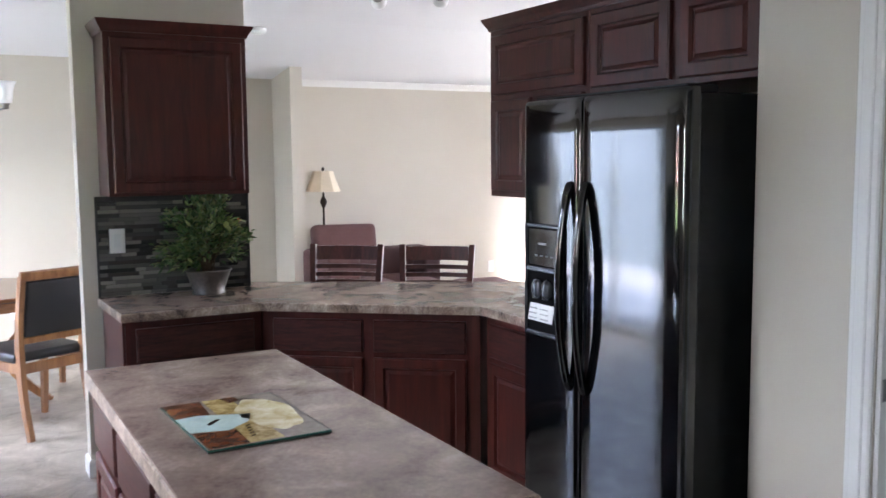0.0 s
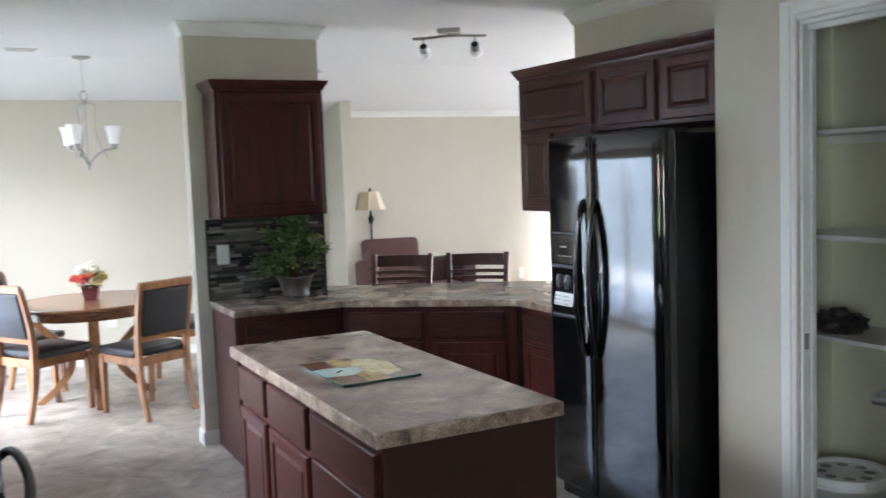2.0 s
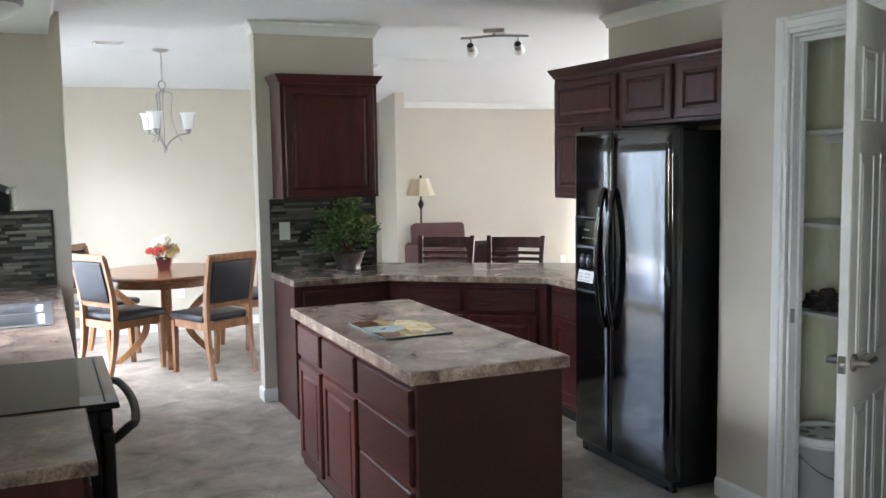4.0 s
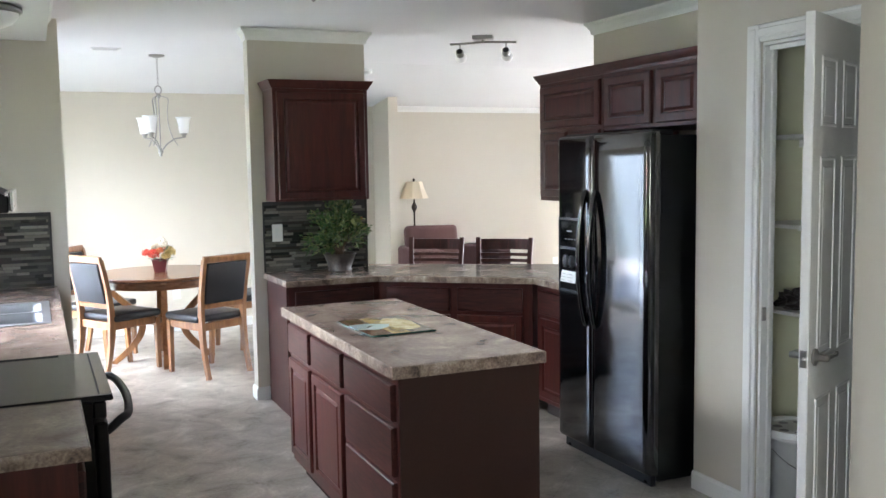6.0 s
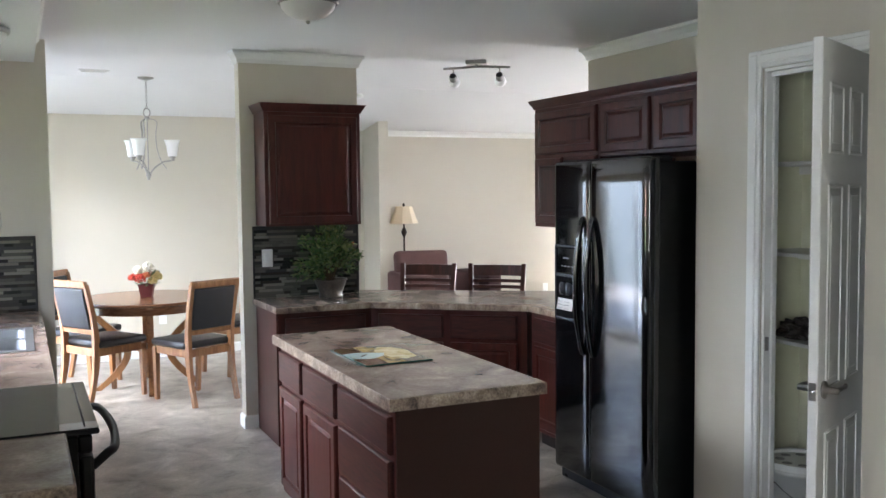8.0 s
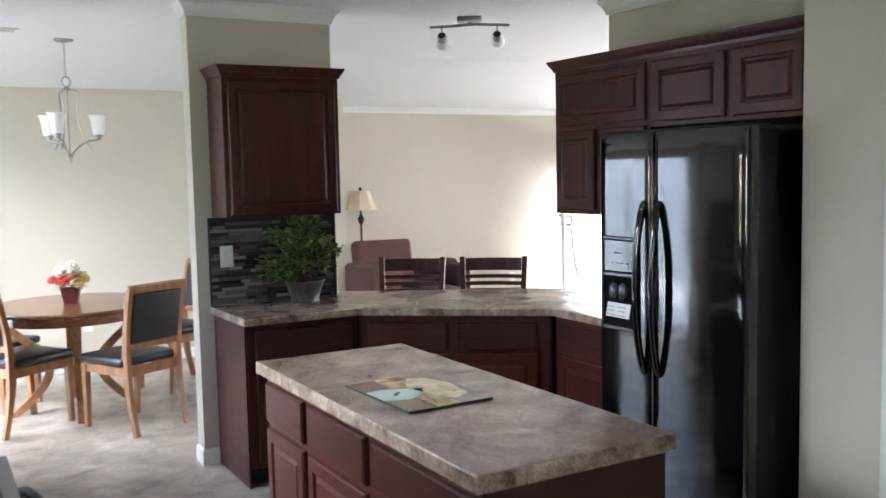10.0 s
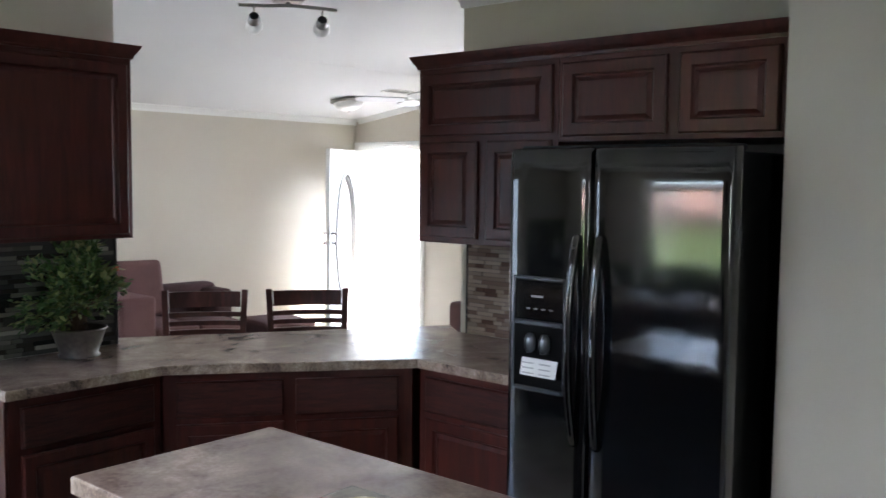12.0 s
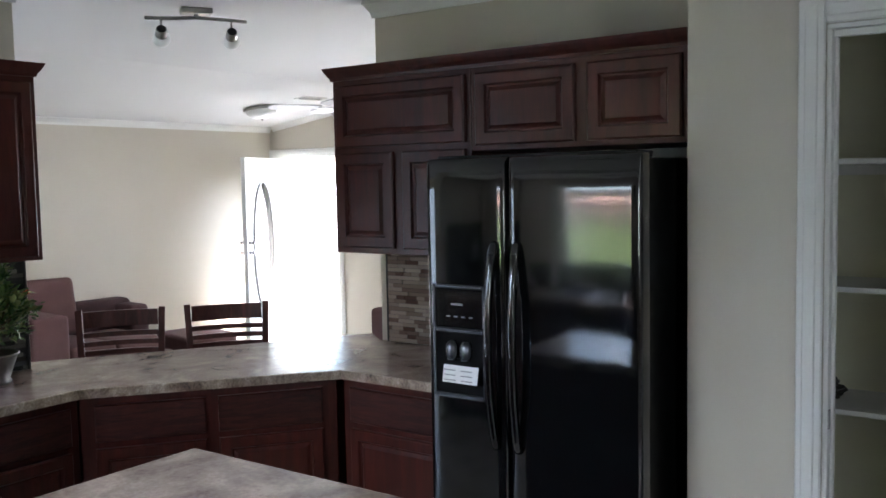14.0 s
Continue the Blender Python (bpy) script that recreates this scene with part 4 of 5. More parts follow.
PLASTIC = material("white_plastic", (0.72, 0.73, 0.71), 0.35, var=0.03, bump=0.0)
part("pail", lathe(bmesh.new(), [(0.0, 0.0), (0.13, 0.0), (0.15, 0.34), (0.158, 0.34), (0.158, 0.36), (0.0, 0.36)], 28), PLASTIC, bucket, "", True)
part("lid", lathe(bmesh.new(), [(0.0, 0.378), (0.135, 0.378), (0.14, 0.39), (0.163, 0.39), (0.163, 0.361), (0.0, 0.361)], 28), PLASTIC, bucket)
for k in range(8):
    a = k * 0.8
    part("lid_spot", lathe(bmesh.new(), [(0.0, 0.3795), (0.022, 0.3795), (0.022, 0.3785)], 12, Matrix.Translation((0.09 * math.cos(a), 0.09 * math.sin(a), 0))), GREY, bucket)
part("bail_handle", tube(bmesh.new(), [(0.155 * math.cos(a), 0.158 * math.sin(a), 0.30 - 0.10 * abs(math.sin(a))) for a in [math.pi * (0.5 + k / 12) for k in range(13)]], 0.003, 6), STEEL, bucket)

# ---- wall plates ----


def switch_plate(m, label, outlet=False):
    """A plate facing -y with a rocker or two sockets."""
    ob = thing("outlet" if outlet else "light_switch", m, label, "outlet" if outlet else "switch")
    part("plate", boxed(-0.037, 0.037, -0.006, 0, -0.06, 0.06, 0.003), WHITE, ob)
    if outlet:
        for z in (-0.026, 0.026):
            part("socket", boxed(-0.017, 0.017, -0.0085, -0.0065, z - 0.017, z + 0.017, 0.001), PLASTIC, ob)
    else:
        part("rocker", boxed(-0.016, 0.016, -0.010, -0.0065, -0.033, 0.033, 0.002), PLASTIC, ob)
    return ob


switch_plate(pose(0.203, 0.012, 1.161), "white rocker switch on the mosaic splashback")
switch_plate(pose(0.925, DIN - 0.001, 1.14), "white light switch on the dining wall")
switch_plate(pose(-0.07, DIN - 0.001, 0.38), "white socket low on the dining wall", True)
switch_plate(pose(-1.70, 0.012, 1.14), "white socket on the mosaic splashback", True)
switch_plate(pose(2.178, -1.71, 1.14, 0, 0, -90), "white socket beside the fridge", True)
switch_plate(pose(4.60, OUT - 0.001, 0.38), "white socket low on the living room wall", True)

# ---- ceiling fixtures ----


def dome_light(m, r, label):
    ob = thing("ceiling_light", m, label, "ceiling light")
    part("rim", lathe(bmesh.new(), [(0.0, 0.0), (r * 0.8, 0.0), (r, -0.012), (r, -0.03), (r * 0.92, -0.038), (r * 0.9, -0.03), (0.0, -0.03)], 32), NICKEL, ob, "brushed nickel rim", True)
    part("dome", lathe(bmesh.new(), [(r * 0.9, -0.031), (r * 0.86, -0.055), (r * 0.68, -0.085), (r * 0.4, -0.105), (r * 0.1, -0.112), (0.0, -0.112)], 32), FROST, ob,
         "frosted glass dome", True)
    part("finial", lathe(bmesh.new(), [(0.0, -0.112), (0.010, -0.114), (0.011, -0.122), (0.005, -0.130), (0.0, -0.131)], 12), NICKEL, ob, "", True)


dome_light(pose(-0.01, -1.76, TOP), 0.15, "flush frosted dome light on the kitchen ceiling")
dome_light(pose(-1.47, -1.22, 2.41), 0.15, "flush frosted dome light under the dropped box")
dome_light(pose(4.88, 2.80, ceiling_at(2.80)) @ pose(0, 0, 0, -8.3), 0.165, "flush frosted dome light by the front door")

tr = thing("track_light", pose(1.75, -0.10, TOP, 0, 0, -33), "nickel track light with two glass spot heads", "track light")
part("canopy", boxed(-0.075, 0.075, -0.05, 0.05, -0.028, 0.0, 0.005, None, 2), NICKEL, tr)
part("bar", tube(bmesh.new(), curve_points([(-0.245, 0.0, -0.055), (-0.12, 0.012, -0.05), (0.0, 0.0, -0.045), (0.12, -0.012, -0.05), (0.245, 0.0, -0.055)], 6), 0.009, 10), NICKEL, tr, "", True)
part("stem", lathe(bmesh.new(), [(0.012, -0.05), (0.012, -0.025)], 10, None, True), NICKEL, tr)
for x in (-0.17, 0.17):
    aim = Matrix.Translation((x, 0.0, -0.128)) @ Matrix.Rotation(radians(-4), 4, "Z") @ Matrix.Rotation(radians(56), 4, "X")
    head = part("spot_head", lathe(bmesh.new(), [(0.0, 0.034), (0.020, 0.034), (0.027, 0.028), (0.030, 0.0), (0.030, -0.02), (0.026, -0.02), (0.0, -0.014)], 20, aim), NICKEL, tr, "nickel spot head", True)
    part("socket_cap", lathe(bmesh.new(), [(0.0, 0.037), (0.014, 0.037), (0.024, 0.0345), (0.024, 0.0325), (0.0, 0.0325)], 20, aim), BLACKPL, head, "dark socket cap", True)
    part("glass_collar", lathe(bmesh.new(), [(0.029, -0.010), (0.039, -0.020), (0.043, -0.045), (0.036, -0.062), (0.0, -0.066)], 20, aim), FROST, head, "frosted glass collar", True)
    part("drop_rod", lathe(bmesh.new(), [(0.005, -0.10), (0.005, -0.05)], 8, Matrix.Translation((x, 0, 0)), True), NICKEL, tr)


def vent(m, w, d, label):
    ob = thing("ceiling_vent", m, label, "vent")
    bm = bmesh.new()
    for a, b, c, e in ((-w, w, -d, -d + 0.02), (-w, w, d - 0.02, d), (-w, -w + 0.02, -d + 0.02, d - 0.02), (w - 0.02, w, -d + 0.02, d - 0.02)):
        box(bm, a, b, c, e, -0.008, 0.0, 0.002)
    part("frame", bm, WHITE, ob)
    part("backing", boxed(-w + 0.02, w - 0.02, -d + 0.02, d - 0.02, -0.002, 0.0), GREY, ob)
    for k in range(5):
        y = -d + 0.03 + k * (2 * d - 0.06) / 4
        part("slat", boxed(-w + 0.02, w - 0.02, -0.006, 0.006, -0.001, 0.001, 0.0, Matrix.Translation((0, y, -0.006)) @ Matrix.Rotation(radians(35), 4, "X")), WHITE, ob)


vent(pose(-0.757, 1.43, TOP), 0.11, 0.07, "white slatted vent in the dining ceiling")
vent(pose(5.08, 2.33, ceiling_at(2.33)) @ pose(0, 0, 0, -8.3), 0.16, 0.06, "white slatted vent in the living room ceiling")

fan = thing("ceiling_fan", pose(4.62, 1.50, TOP, 0, 0, 138), "pale ceiling fan at rest in the living room", "ceiling fan")
part("canopy", lathe(bmesh.new(), [(0.0, 0.0), (0.07, 0.0), (0.06, -0.05), (0.015, -0.06), (0.013, -0.14), (0.0, -0.14)], 20), NICKEL, fan, "", True)
part("motor", lathe(bmesh.new(), [(0.0, -0.13), (0.05, -0.135), (0.11, -0.17), (0.12, -0.21), (0.10, -0.26), (0.04, -0.28), (0.0, -0.28)], 24), NICKEL, fan, "brushed nickel motor", True)
part("bowl", lathe(bmesh.new(), [(0.10, -0.281), (0.11, -0.30), (0.08, -0.35), (0.03, -0.375), (0.0, -0.38)], 24), FROST, fan, "frosted bowl", True)
for k in range(5):
    r = Matrix.Rotation(2 * math.pi * k / 5, 4, "Z")
    bm = bmesh.new()
    prism(bm, [(0.19, -0.05), (0.30, -0.062), (0.58, -0.07), (0.63, -0.05), (0.64, 0.0), (0.63, 0.05), (0.58, 0.07), (0.30, 0.062), (0.19, 0.05)], -0.004, 0.004)
    bmesh.ops.transform(bm, matrix=r @ Matrix.Translation((0, 0, -0.235)) @ Matrix.Rotation(radians(11), 4, "X"), verts=bm.verts)
    blade = part("blade", bm, BLADE, fan)
    bm = boxed(0.10, 0.22, -0.018, 0.018, -0.006, 0.002, 0.002)
    bmesh.ops.transform(bm, matrix=r @ Matrix.Translation((0, 0, -0.243)) @ Matrix.Rotation(radians(11), 4, "X"), verts=bm.verts)
    part("blade_arm", bm, NICKEL, blade)

sa = thing("smoke_alarm", pose(1.60, 2.08, ceiling_at(2.08)) @ pose(0, 0, 0, -8.3), "small white smoke alarm on the ceiling", "alarm")
part("body", lathe(bmesh.new(), [(0.0, 0.0), (0.06, 0.0), (0.062, -0.02), (0.05, -0.034), (0.0, -0.036)], 20), PLASTIC, sa, "", True)

# Chandelier
ch = thing("chandelier", pose(-0.338, 1.74, TOP), "nickel chandelier with three frosted bell shades", "chandelier")
part("canopy", lathe(bmesh.new(), [(0.0, 0.0), (0.065, 0.0), (0.062, -0.012), (0.02, -0.024), (0.0, -0.024)], 24), NICKEL, ch, "", True)
bm = bmesh.new()
for k in range(11):
    z = -0.03 - k * 0.021
    m = Matrix.Translation((0, 0, z)) @ Matrix.Rotation(math.pi / 2 * (k % 2), 4, "Z")
    ring = [m @ Vector((0.006 * math.cos(a), 0, 0.014 * math.sin(a))) for a in [2 * math.pi * j / 10 for j in range(11)]]
    tube(bm, ring, 0.0018, 5)
part("chain", bm, NICKEL, ch, "thin nickel chain", True)
part("loop", tube(bmesh.new(), [(0.026 * math.cos(a), 0, -0.285 + 0.034 * math.sin(a)) for a in [2 * math.pi * j / 20 for j in range(21)]], 0.005, 8), NICKEL, ch, "", True)
part("stem", lathe(bmesh.new(), [(0.0, -0.318), (0.016, -0.32), (0.022, -0.335), (0.008, -0.35), (0.005, -0.37), (0.005, -0.76), (0.012, -0.78), (0.022, -0.79), (0.022, -0.80),
     (0.010, -0.815), (0.014, -0.825), (0.006, -0.835), (0.0, -0.836)], 14), NICKEL, ch, "", True)
for ang in (-118, 2, 122):
    r = Matrix.Rotation(radians(ang), 4, "Z")

    def at(*pts):
        return [r @ Vector((x, 0, z)) for x, z in pts]
    part("frame_strap", tube(bmesh.new(), curve_points(at((0.012, -0.335), (0.06, -0.345), (0.078, -0.375), (0.066, -0.46), (0.072, -0.57), (0.10, -0.67), (0.145, -0.745)), 6), 0.0075, 6, 0.5), NICKEL, ch, "", True)
    arm = part("arm", tube(bmesh.new(), curve_points(at((0.01, -0.79), (0.05, -0.735), (0.115, -0.69), (0.16, -0.68), (0.195, -0.672)), 6), 0.006, 8), NICKEL, ch, "", True)
    c = r @ Vector((0.195, 0, 0))
    part("socket_cup", lathe(bmesh.new(), [(0.0, -0.678), (0.016, -0.675), (0.016, -0.655), (0.024, -0.65), (0.022, -0.62), (0.0, -0.62)], 14, Matrix.Translation(c)), NICKEL, arm, "", True)
    part("shade", lathe(bmesh.new(), [(0.0, -0.640), (0.037, -0.640), (0.041, -0.605), (0.047, -0.56), (0.056, -0.522), (0.068, -0.505), (0.065, -0.505), (0.053, -0.524), (0.044, -0.56), (0.037, -0.60),
         (0.0, -0.63)], 24, Matrix.Translation(c)), FROST, arm, "frosted white bell shade", True)

# ---- dining set ----
TX, TY = -0.378, 1.76
tb = thing("dining_table", pose(TX, TY, 0, 0, 0, -7), "round brown wooden dining table on curved crossing legs", "table")
part("tabletop", lathe(bmesh.new(), [(0.0, 0.722), (0.555, 0.722), (0.567, 0.728), (0.57, 0.742), (0.563, 0.750), (0.0, 0.750)], 64), TABLEWOOD, tb, "polished round top")
part("apron", lathe(bmesh.new(), [(0.455, 0.65), (0.47, 0.65), (0.47, 0.721), (0.455, 0.721), (0.455, 0.65)], 64), TABLEWOOD, tb)
for k in range(4):
    r = Matrix.Rotation(math.pi / 2 * k, 4, "Z")
    pts = [r @ Vector((x, 0.02, z)) for x, z in ((0.46, 0.72), (0.38, 0.59), (0.24, 0.45), (0.165, 0.34), (0.19, 0.22), (0.30, 0.09), (0.41, 0.0))]
    pts = curve_points(pts, 5)
    n = len(pts)
    part("leg", beam(bmesh.new(), pts, [0.048] * n, [0.036 + 0.02 * math.sin(math.pi * i / n) for i in range(n)], r @ Vector((0, 1, 0))), OAK, tb)
part("brace", lathe(bmesh.new(), [(0.0, 0.325), (0.16, 0.325), (0.16, 0.345), (0.0, 0.345)], 24), OAK, tb)


def dining_chair(m, label):
    """Oak chair, front to -y, with padded seat and back."""
    ch = thing("dining_chair", m, label, "chair", "dining chairs round the table")
    for s in (-1, 1):
        pts = curve_points([(s * 0.195, 0.275, 0.0), (s * 0.195, 0.225, 0.22), (s * 0.195, 0.205, 0.43), (s * 0.20, 0.225, 0.65), (s * 0.205, 0.285, 0.925)], 5)
        n = len(pts)
        part("back_leg", beam(bmesh.new(), pts, [0.032] * n, [0.034 + 0.02 * math.exp(-((i / n - 0.45) / 0.2) ** 2) for i in range(n)], (1, 0, 0)), OAK, ch)
        pts = curve_points([(s * 0.19, -0.225, 0.0), (s * 0.195, -0.215, 0.22), (s * 0.195, -0.215, 0.42)], 4)
        n = len(pts)
        part("front_leg", beam(bmesh.new(), pts, [0.03 + 0.012 * i / n for i in range(n)], [0.03 + 0.014 * i / n for i in range(n)], (1, 0, 0)), OAK, ch)
        part("side_rail", boxed(s * 0.195 - 0.012, s * 0.195 + 0.012, -0.195, 0.19, 0.37, 0.43, 0.003), OAK, ch)
    part("front_rail", boxed(-0.175, 0.175, -0.227, -0.203, 0.37, 0.43, 0.003), OAK, ch)
    part("rear_rail", boxed(-0.178, 0.178, 0.195, 0.215, 0.37, 0.43, 0.003), OAK, ch)
    lean = Matrix.Translation((0, 0.215, 0.55)) @ Matrix.Rotation(radians(-11), 4, "X")
    part("top_rail", boxed(-0.222, 0.222, -0.012, 0.018, 0.355, 0.41, 0.008, lean, 2), OAK, ch)
    part("lower_rail", boxed(-0.185, 0.185, -0.008, 0.012, -0.01, 0.03, 0.004, lean), OAK, ch)
    part("back_pad", boxed(-0.182, 0.182, -0.022, 0.022, 0.032, 0.353, 0.012, lean, 3), LEATHER, ch, "black leather back pad", True)
    bm = boxed(-0.225, 0.225, -0.245, 0.195, 0.431, 0.485, 0.022, None, 3)
    for v in bm.verts:
        if v.co.z > 0.46:
            v.co.z += 0.012 * (1 - (v.co.x / 0.225) ** 2)
    part("seat_pad", bm, LEATHER, ch, "black leather seat pad", True)
    return ch


base = dining_chair(pose(-0.115, 1.13, 0, 0, 0, 206), "honey oak dining chair with black leather seat and back")
copy_thing(base, pose(-0.745, 1.52, 0, 0, 0, 121))
copy_thing(base, pose(-0.87, 2.16, 0, 0, 0, 50))
copy_thing(base, pose(0.43, 2.10, 0, 0, 0, 294))

# Flowers on the table
fl = thing("flower_arrangement", pose(TX, TY, 0.75, 0, 0, 30), "silk flowers, white, red and cream, in a burgundy pot", "flowers")
POT = material("burgundy_glazed_pot", (0.075, 0.016, 0.018), 0.3)
bm = bmesh.new()
lathe(bm, [(0.0, 0.0), (0.062, 0.0), (0.085, 0.10), (0.089, 0.10), (0.089, 0.108), (0.078, 0.108), (0.07, 0.09), (0.0, 0.09)], 4)
part("pot", bm, POT, fl)
rng = random.Random(4)
PETALS = {"white": material("white_petals", (0.75, 0.70, 0.58), 0.7), "red": material("red_petals", (0.50, 0.045, 0.022), 0.6),
          "cream": material("cream_petals", (0.58, 0.45, 0.18), 0.7), "orange": material("orange_petals", (0.58, 0.16, 0.06), 0.6)}


def petal_ball(bm, c, r, n, rng):
    """A bloom of many curved petals."""
    for k in range(n):
        z = 1 - 1.5 * k / n
        a = k * 2.4
        d = Vector((math.cos(a) * math.sqrt(max(0, 1 - z * z)), math.sin(a) * math.sqrt(max(0, 1 - z * z)), z)).normalized()
        side = d.cross(Vector((0.3, 0.2, 1))).normalized()
        up = side.cross(d).normalized()
        p = c + d * r * rng.uniform(0.55, 0.8)
        w = r * rng.uniform(0.35, 0.5)
        v = [bm.verts.new(q) for q in (p - up * w * 0.5, p + side * w * 0.6 + d * w * 0.2, p + up * w * 0.9 + d * w * 0.55, p - side * w * 0.6 + d * w * 0.2)]
        mid = bm.verts.new(p + d * -w * 0.12)
        for i in range(4):
            bm.faces.new((v[i], v[(i + 1) % 4], mid))


for tint, x, y, z, r in (("white", 0.0, -0.02, 0.235, 0.062), ("white", -0.055, 0.03, 0.215, 0.05), ("red", -0.10, -0.05, 0.155, 0.05), ("orange", -0.06, -0.08, 0.185, 0.035),
                         ("cream", 0.05, -0.07, 0.17, 0.048), ("cream", 0.10, 0.0, 0.155, 0.05), ("white", 0.06, 0.05, 0.205, 0.05), ("red", 0.085, 0.07, 0.18, 0.04),
                         ("cream", -0.01, -0.09, 0.135, 0.045), ("orange", 0.02, 0.09, 0.17, 0.045), ("red", -0.09, 0.06, 0.16, 0.045)):
    bm = bmesh.new()
    petal_ball(bm, Vector((x, y, z)), r, 34, rng)
    part("bloom", bm, PETALS[tint], fl, tint + " bloom")
bm = bmesh.new()
for k in range(60):
    a, h = rng.uniform(0, 6.28), rng.uniform(0.09, 0.20)
    d = Vector((math.cos(a), math.sin(a), rng.uniform(-0.1, 0.7))).normalized()
    p = Vector((math.cos(a) * 0.05, math.sin(a) * 0.05, h))
    side = d.cross(Vector((0, 0, 1))).normalized()
    w, ln = 0.014, rng.uniform(0.05, 0.09)
    v = [bm.verts.new(q) for q in (p, p + d * ln * 0.5 + side * w, p + d * ln, p + d * ln * 0.5 - side * w)]
    bm.faces.new((v[0], v[1], v[2])), bm.faces.new((v[0], v[2], v[3]))
part("foliage", bm, LEAF, fl, "green leaves")
# ---- bar stools ----


def bar_stool(m, label):
    """Dark ladder-back stool, front to -y."""
    st = thing("bar_stool", m, label, "stool", "bar stools at the counter")
    for s in (-1, 1):
        pts = curve_points([(s * 0.19, 0.235, 0.0), (s * 0.185, 0.195, 0.35), (s * 0.185, 0.185, 0.62), (s * 0.195, 0.205, 0.82), (s * 0.205, 0.245, 1.045)], 5)
        n = len(pts)
        part("back_leg", beam(bmesh.new(), pts, [0.032] * n, [0.038] * n, (1, 0, 0)), STOOLWOOD, st)
        part("front_leg", beam(bmesh.new(), [(s * 0.185, -0.20, 0), (s * 0.18, -0.18, 0.60)], [0.034] * 2, [0.034] * 2, (1, 0, 0)), STOOLWOOD, st)
        part("side_stretcher", beam(bmesh.new(), [(s * 0.185, -0.19, 0.22), (s * 0.186, 0.205, 0.22)], [0.02] * 2, [0.03] * 2, (1, 0, 0)), STOOLWOOD, st)
    for z in (0.22, 0.16):
        y = -0.192 if z > 0.2 else 0.212
        part("stretcher", boxed(-0.172, 0.172, y - 0.01, y + 0.01, z - 0.016, z + 0.016, 0.003), STOOLWOOD, st)
    part("seat_frame", boxed(-0.20, 0.20, -0.21, 0.175, 0.585, 0.625, 0.006), STOOLWOOD, st)
    part("seat", boxed(-0.205, 0.205, -0.215, 0.168, 0.626, 0.66, 0.014, None, 3), LEATHER, st, "dark padded seat", True)

    def slat(z0, z1, name):
        bm = bmesh.new()
        rows = []
        for i in range(9):
            u = i / 8 * 2 - 1
            zm = (z0 + z1) / 2
            y = 0.205 + 0.19 * (zm - 0.82) + 0.03 * (1 - u * u)
            rows.append([bm.verts.new((u * 0.183, y + dy, z)) for dy, z in ((-0.009, z0), (0.009, z0), (0.009 + (z1 - z0) * 0.17, z1), (-0.009 + (z1 - z0) * 0.17, z1))])
        for a, b in zip(rows, rows[1:]):
            for k in range(4):
                bm.faces.new((a[k], a[(k + 1) % 4], b[(k + 1) % 4], b[k]))
        bm.faces.new(rows[0]), bm.faces.new(rows[-1][::-1])
        bmesh.ops.recalc_face_normals(bm, faces=bm.faces)
        part(name, bm, STOOLWOOD, st)
    slat(0.955, 1.035, "top_rail")
    for z in (0.905, 0.86, 0.815, 0.77):
        slat(z, z + 0.024, "back_slat")
    return st


SA = D45
ux, uy = math.cos(radians(SA)), math.sin(radians(SA))
stool = bar_stool(pose(1.385 + 0.205 * ux + 0.245 * uy * 1.0, 0.467 + 0.205 * uy - 0.245 * ux, 0, 0, 0, SA), "mahogany ladder-back bar stool drawn up to the counter")
copy_thing(stool, pose(2.138 - 0.205 * ux + 0.245 * uy, -0.106 - 0.205 * uy - 0.245 * ux, 0, 0, 0, SA))

# ---- living room ----


def armchair(m, label):
    """Low fabric armchair, front to -y, with loose cushions."""
    ac = thing("armchair", m, label, "armchair", "living room armchairs")
    part("base", boxed(-0.44, 0.44, -0.42, 0.42, 0.07, 0.30, 0.02, None, 2), BURGSHADE, ac)
    for s in (-1, 1):
        bm = boxed(s * 0.365 - 0.085, s * 0.365 + 0.085, -0.44, 0.42, 0.07, 0.665, 0.04, None, 3)
        part("armrest", bm, BURGUNDY, ac, "", True)
    part("backrest", boxed(-0.45, 0.45, 0.25, 0.46, 0.07, 0.74, 0.05, None, 3), BURGSHADE, ac, "", True)
    bm = boxed(-0.275, 0.275, -0.45, 0.25, 0.30, 0.46, 0.045, None, 3)
    part("seat_cushion", bm, BURGUNDY, ac, "", True)
    bm = boxed(-0.275, 0.275, -0.085, 0.085, 0.0, 0.44, 0.07, Matrix.Translation((0, 0.19, 0.46)) @ Matrix.Rotation(radians(-14), 4, "X"), 4)
    part("back_cushion", bm, BURGUNDY, ac, "", True)
    for x in (-0.38, 0.38):
        for y in (-0.36, 0.36):
            part("foot", boxed(x - 0.03, x + 0.03, y - 0.03, y + 0.03, 0.0, 0.07, 0.005), STOOLWOOD, ac)
    return ac


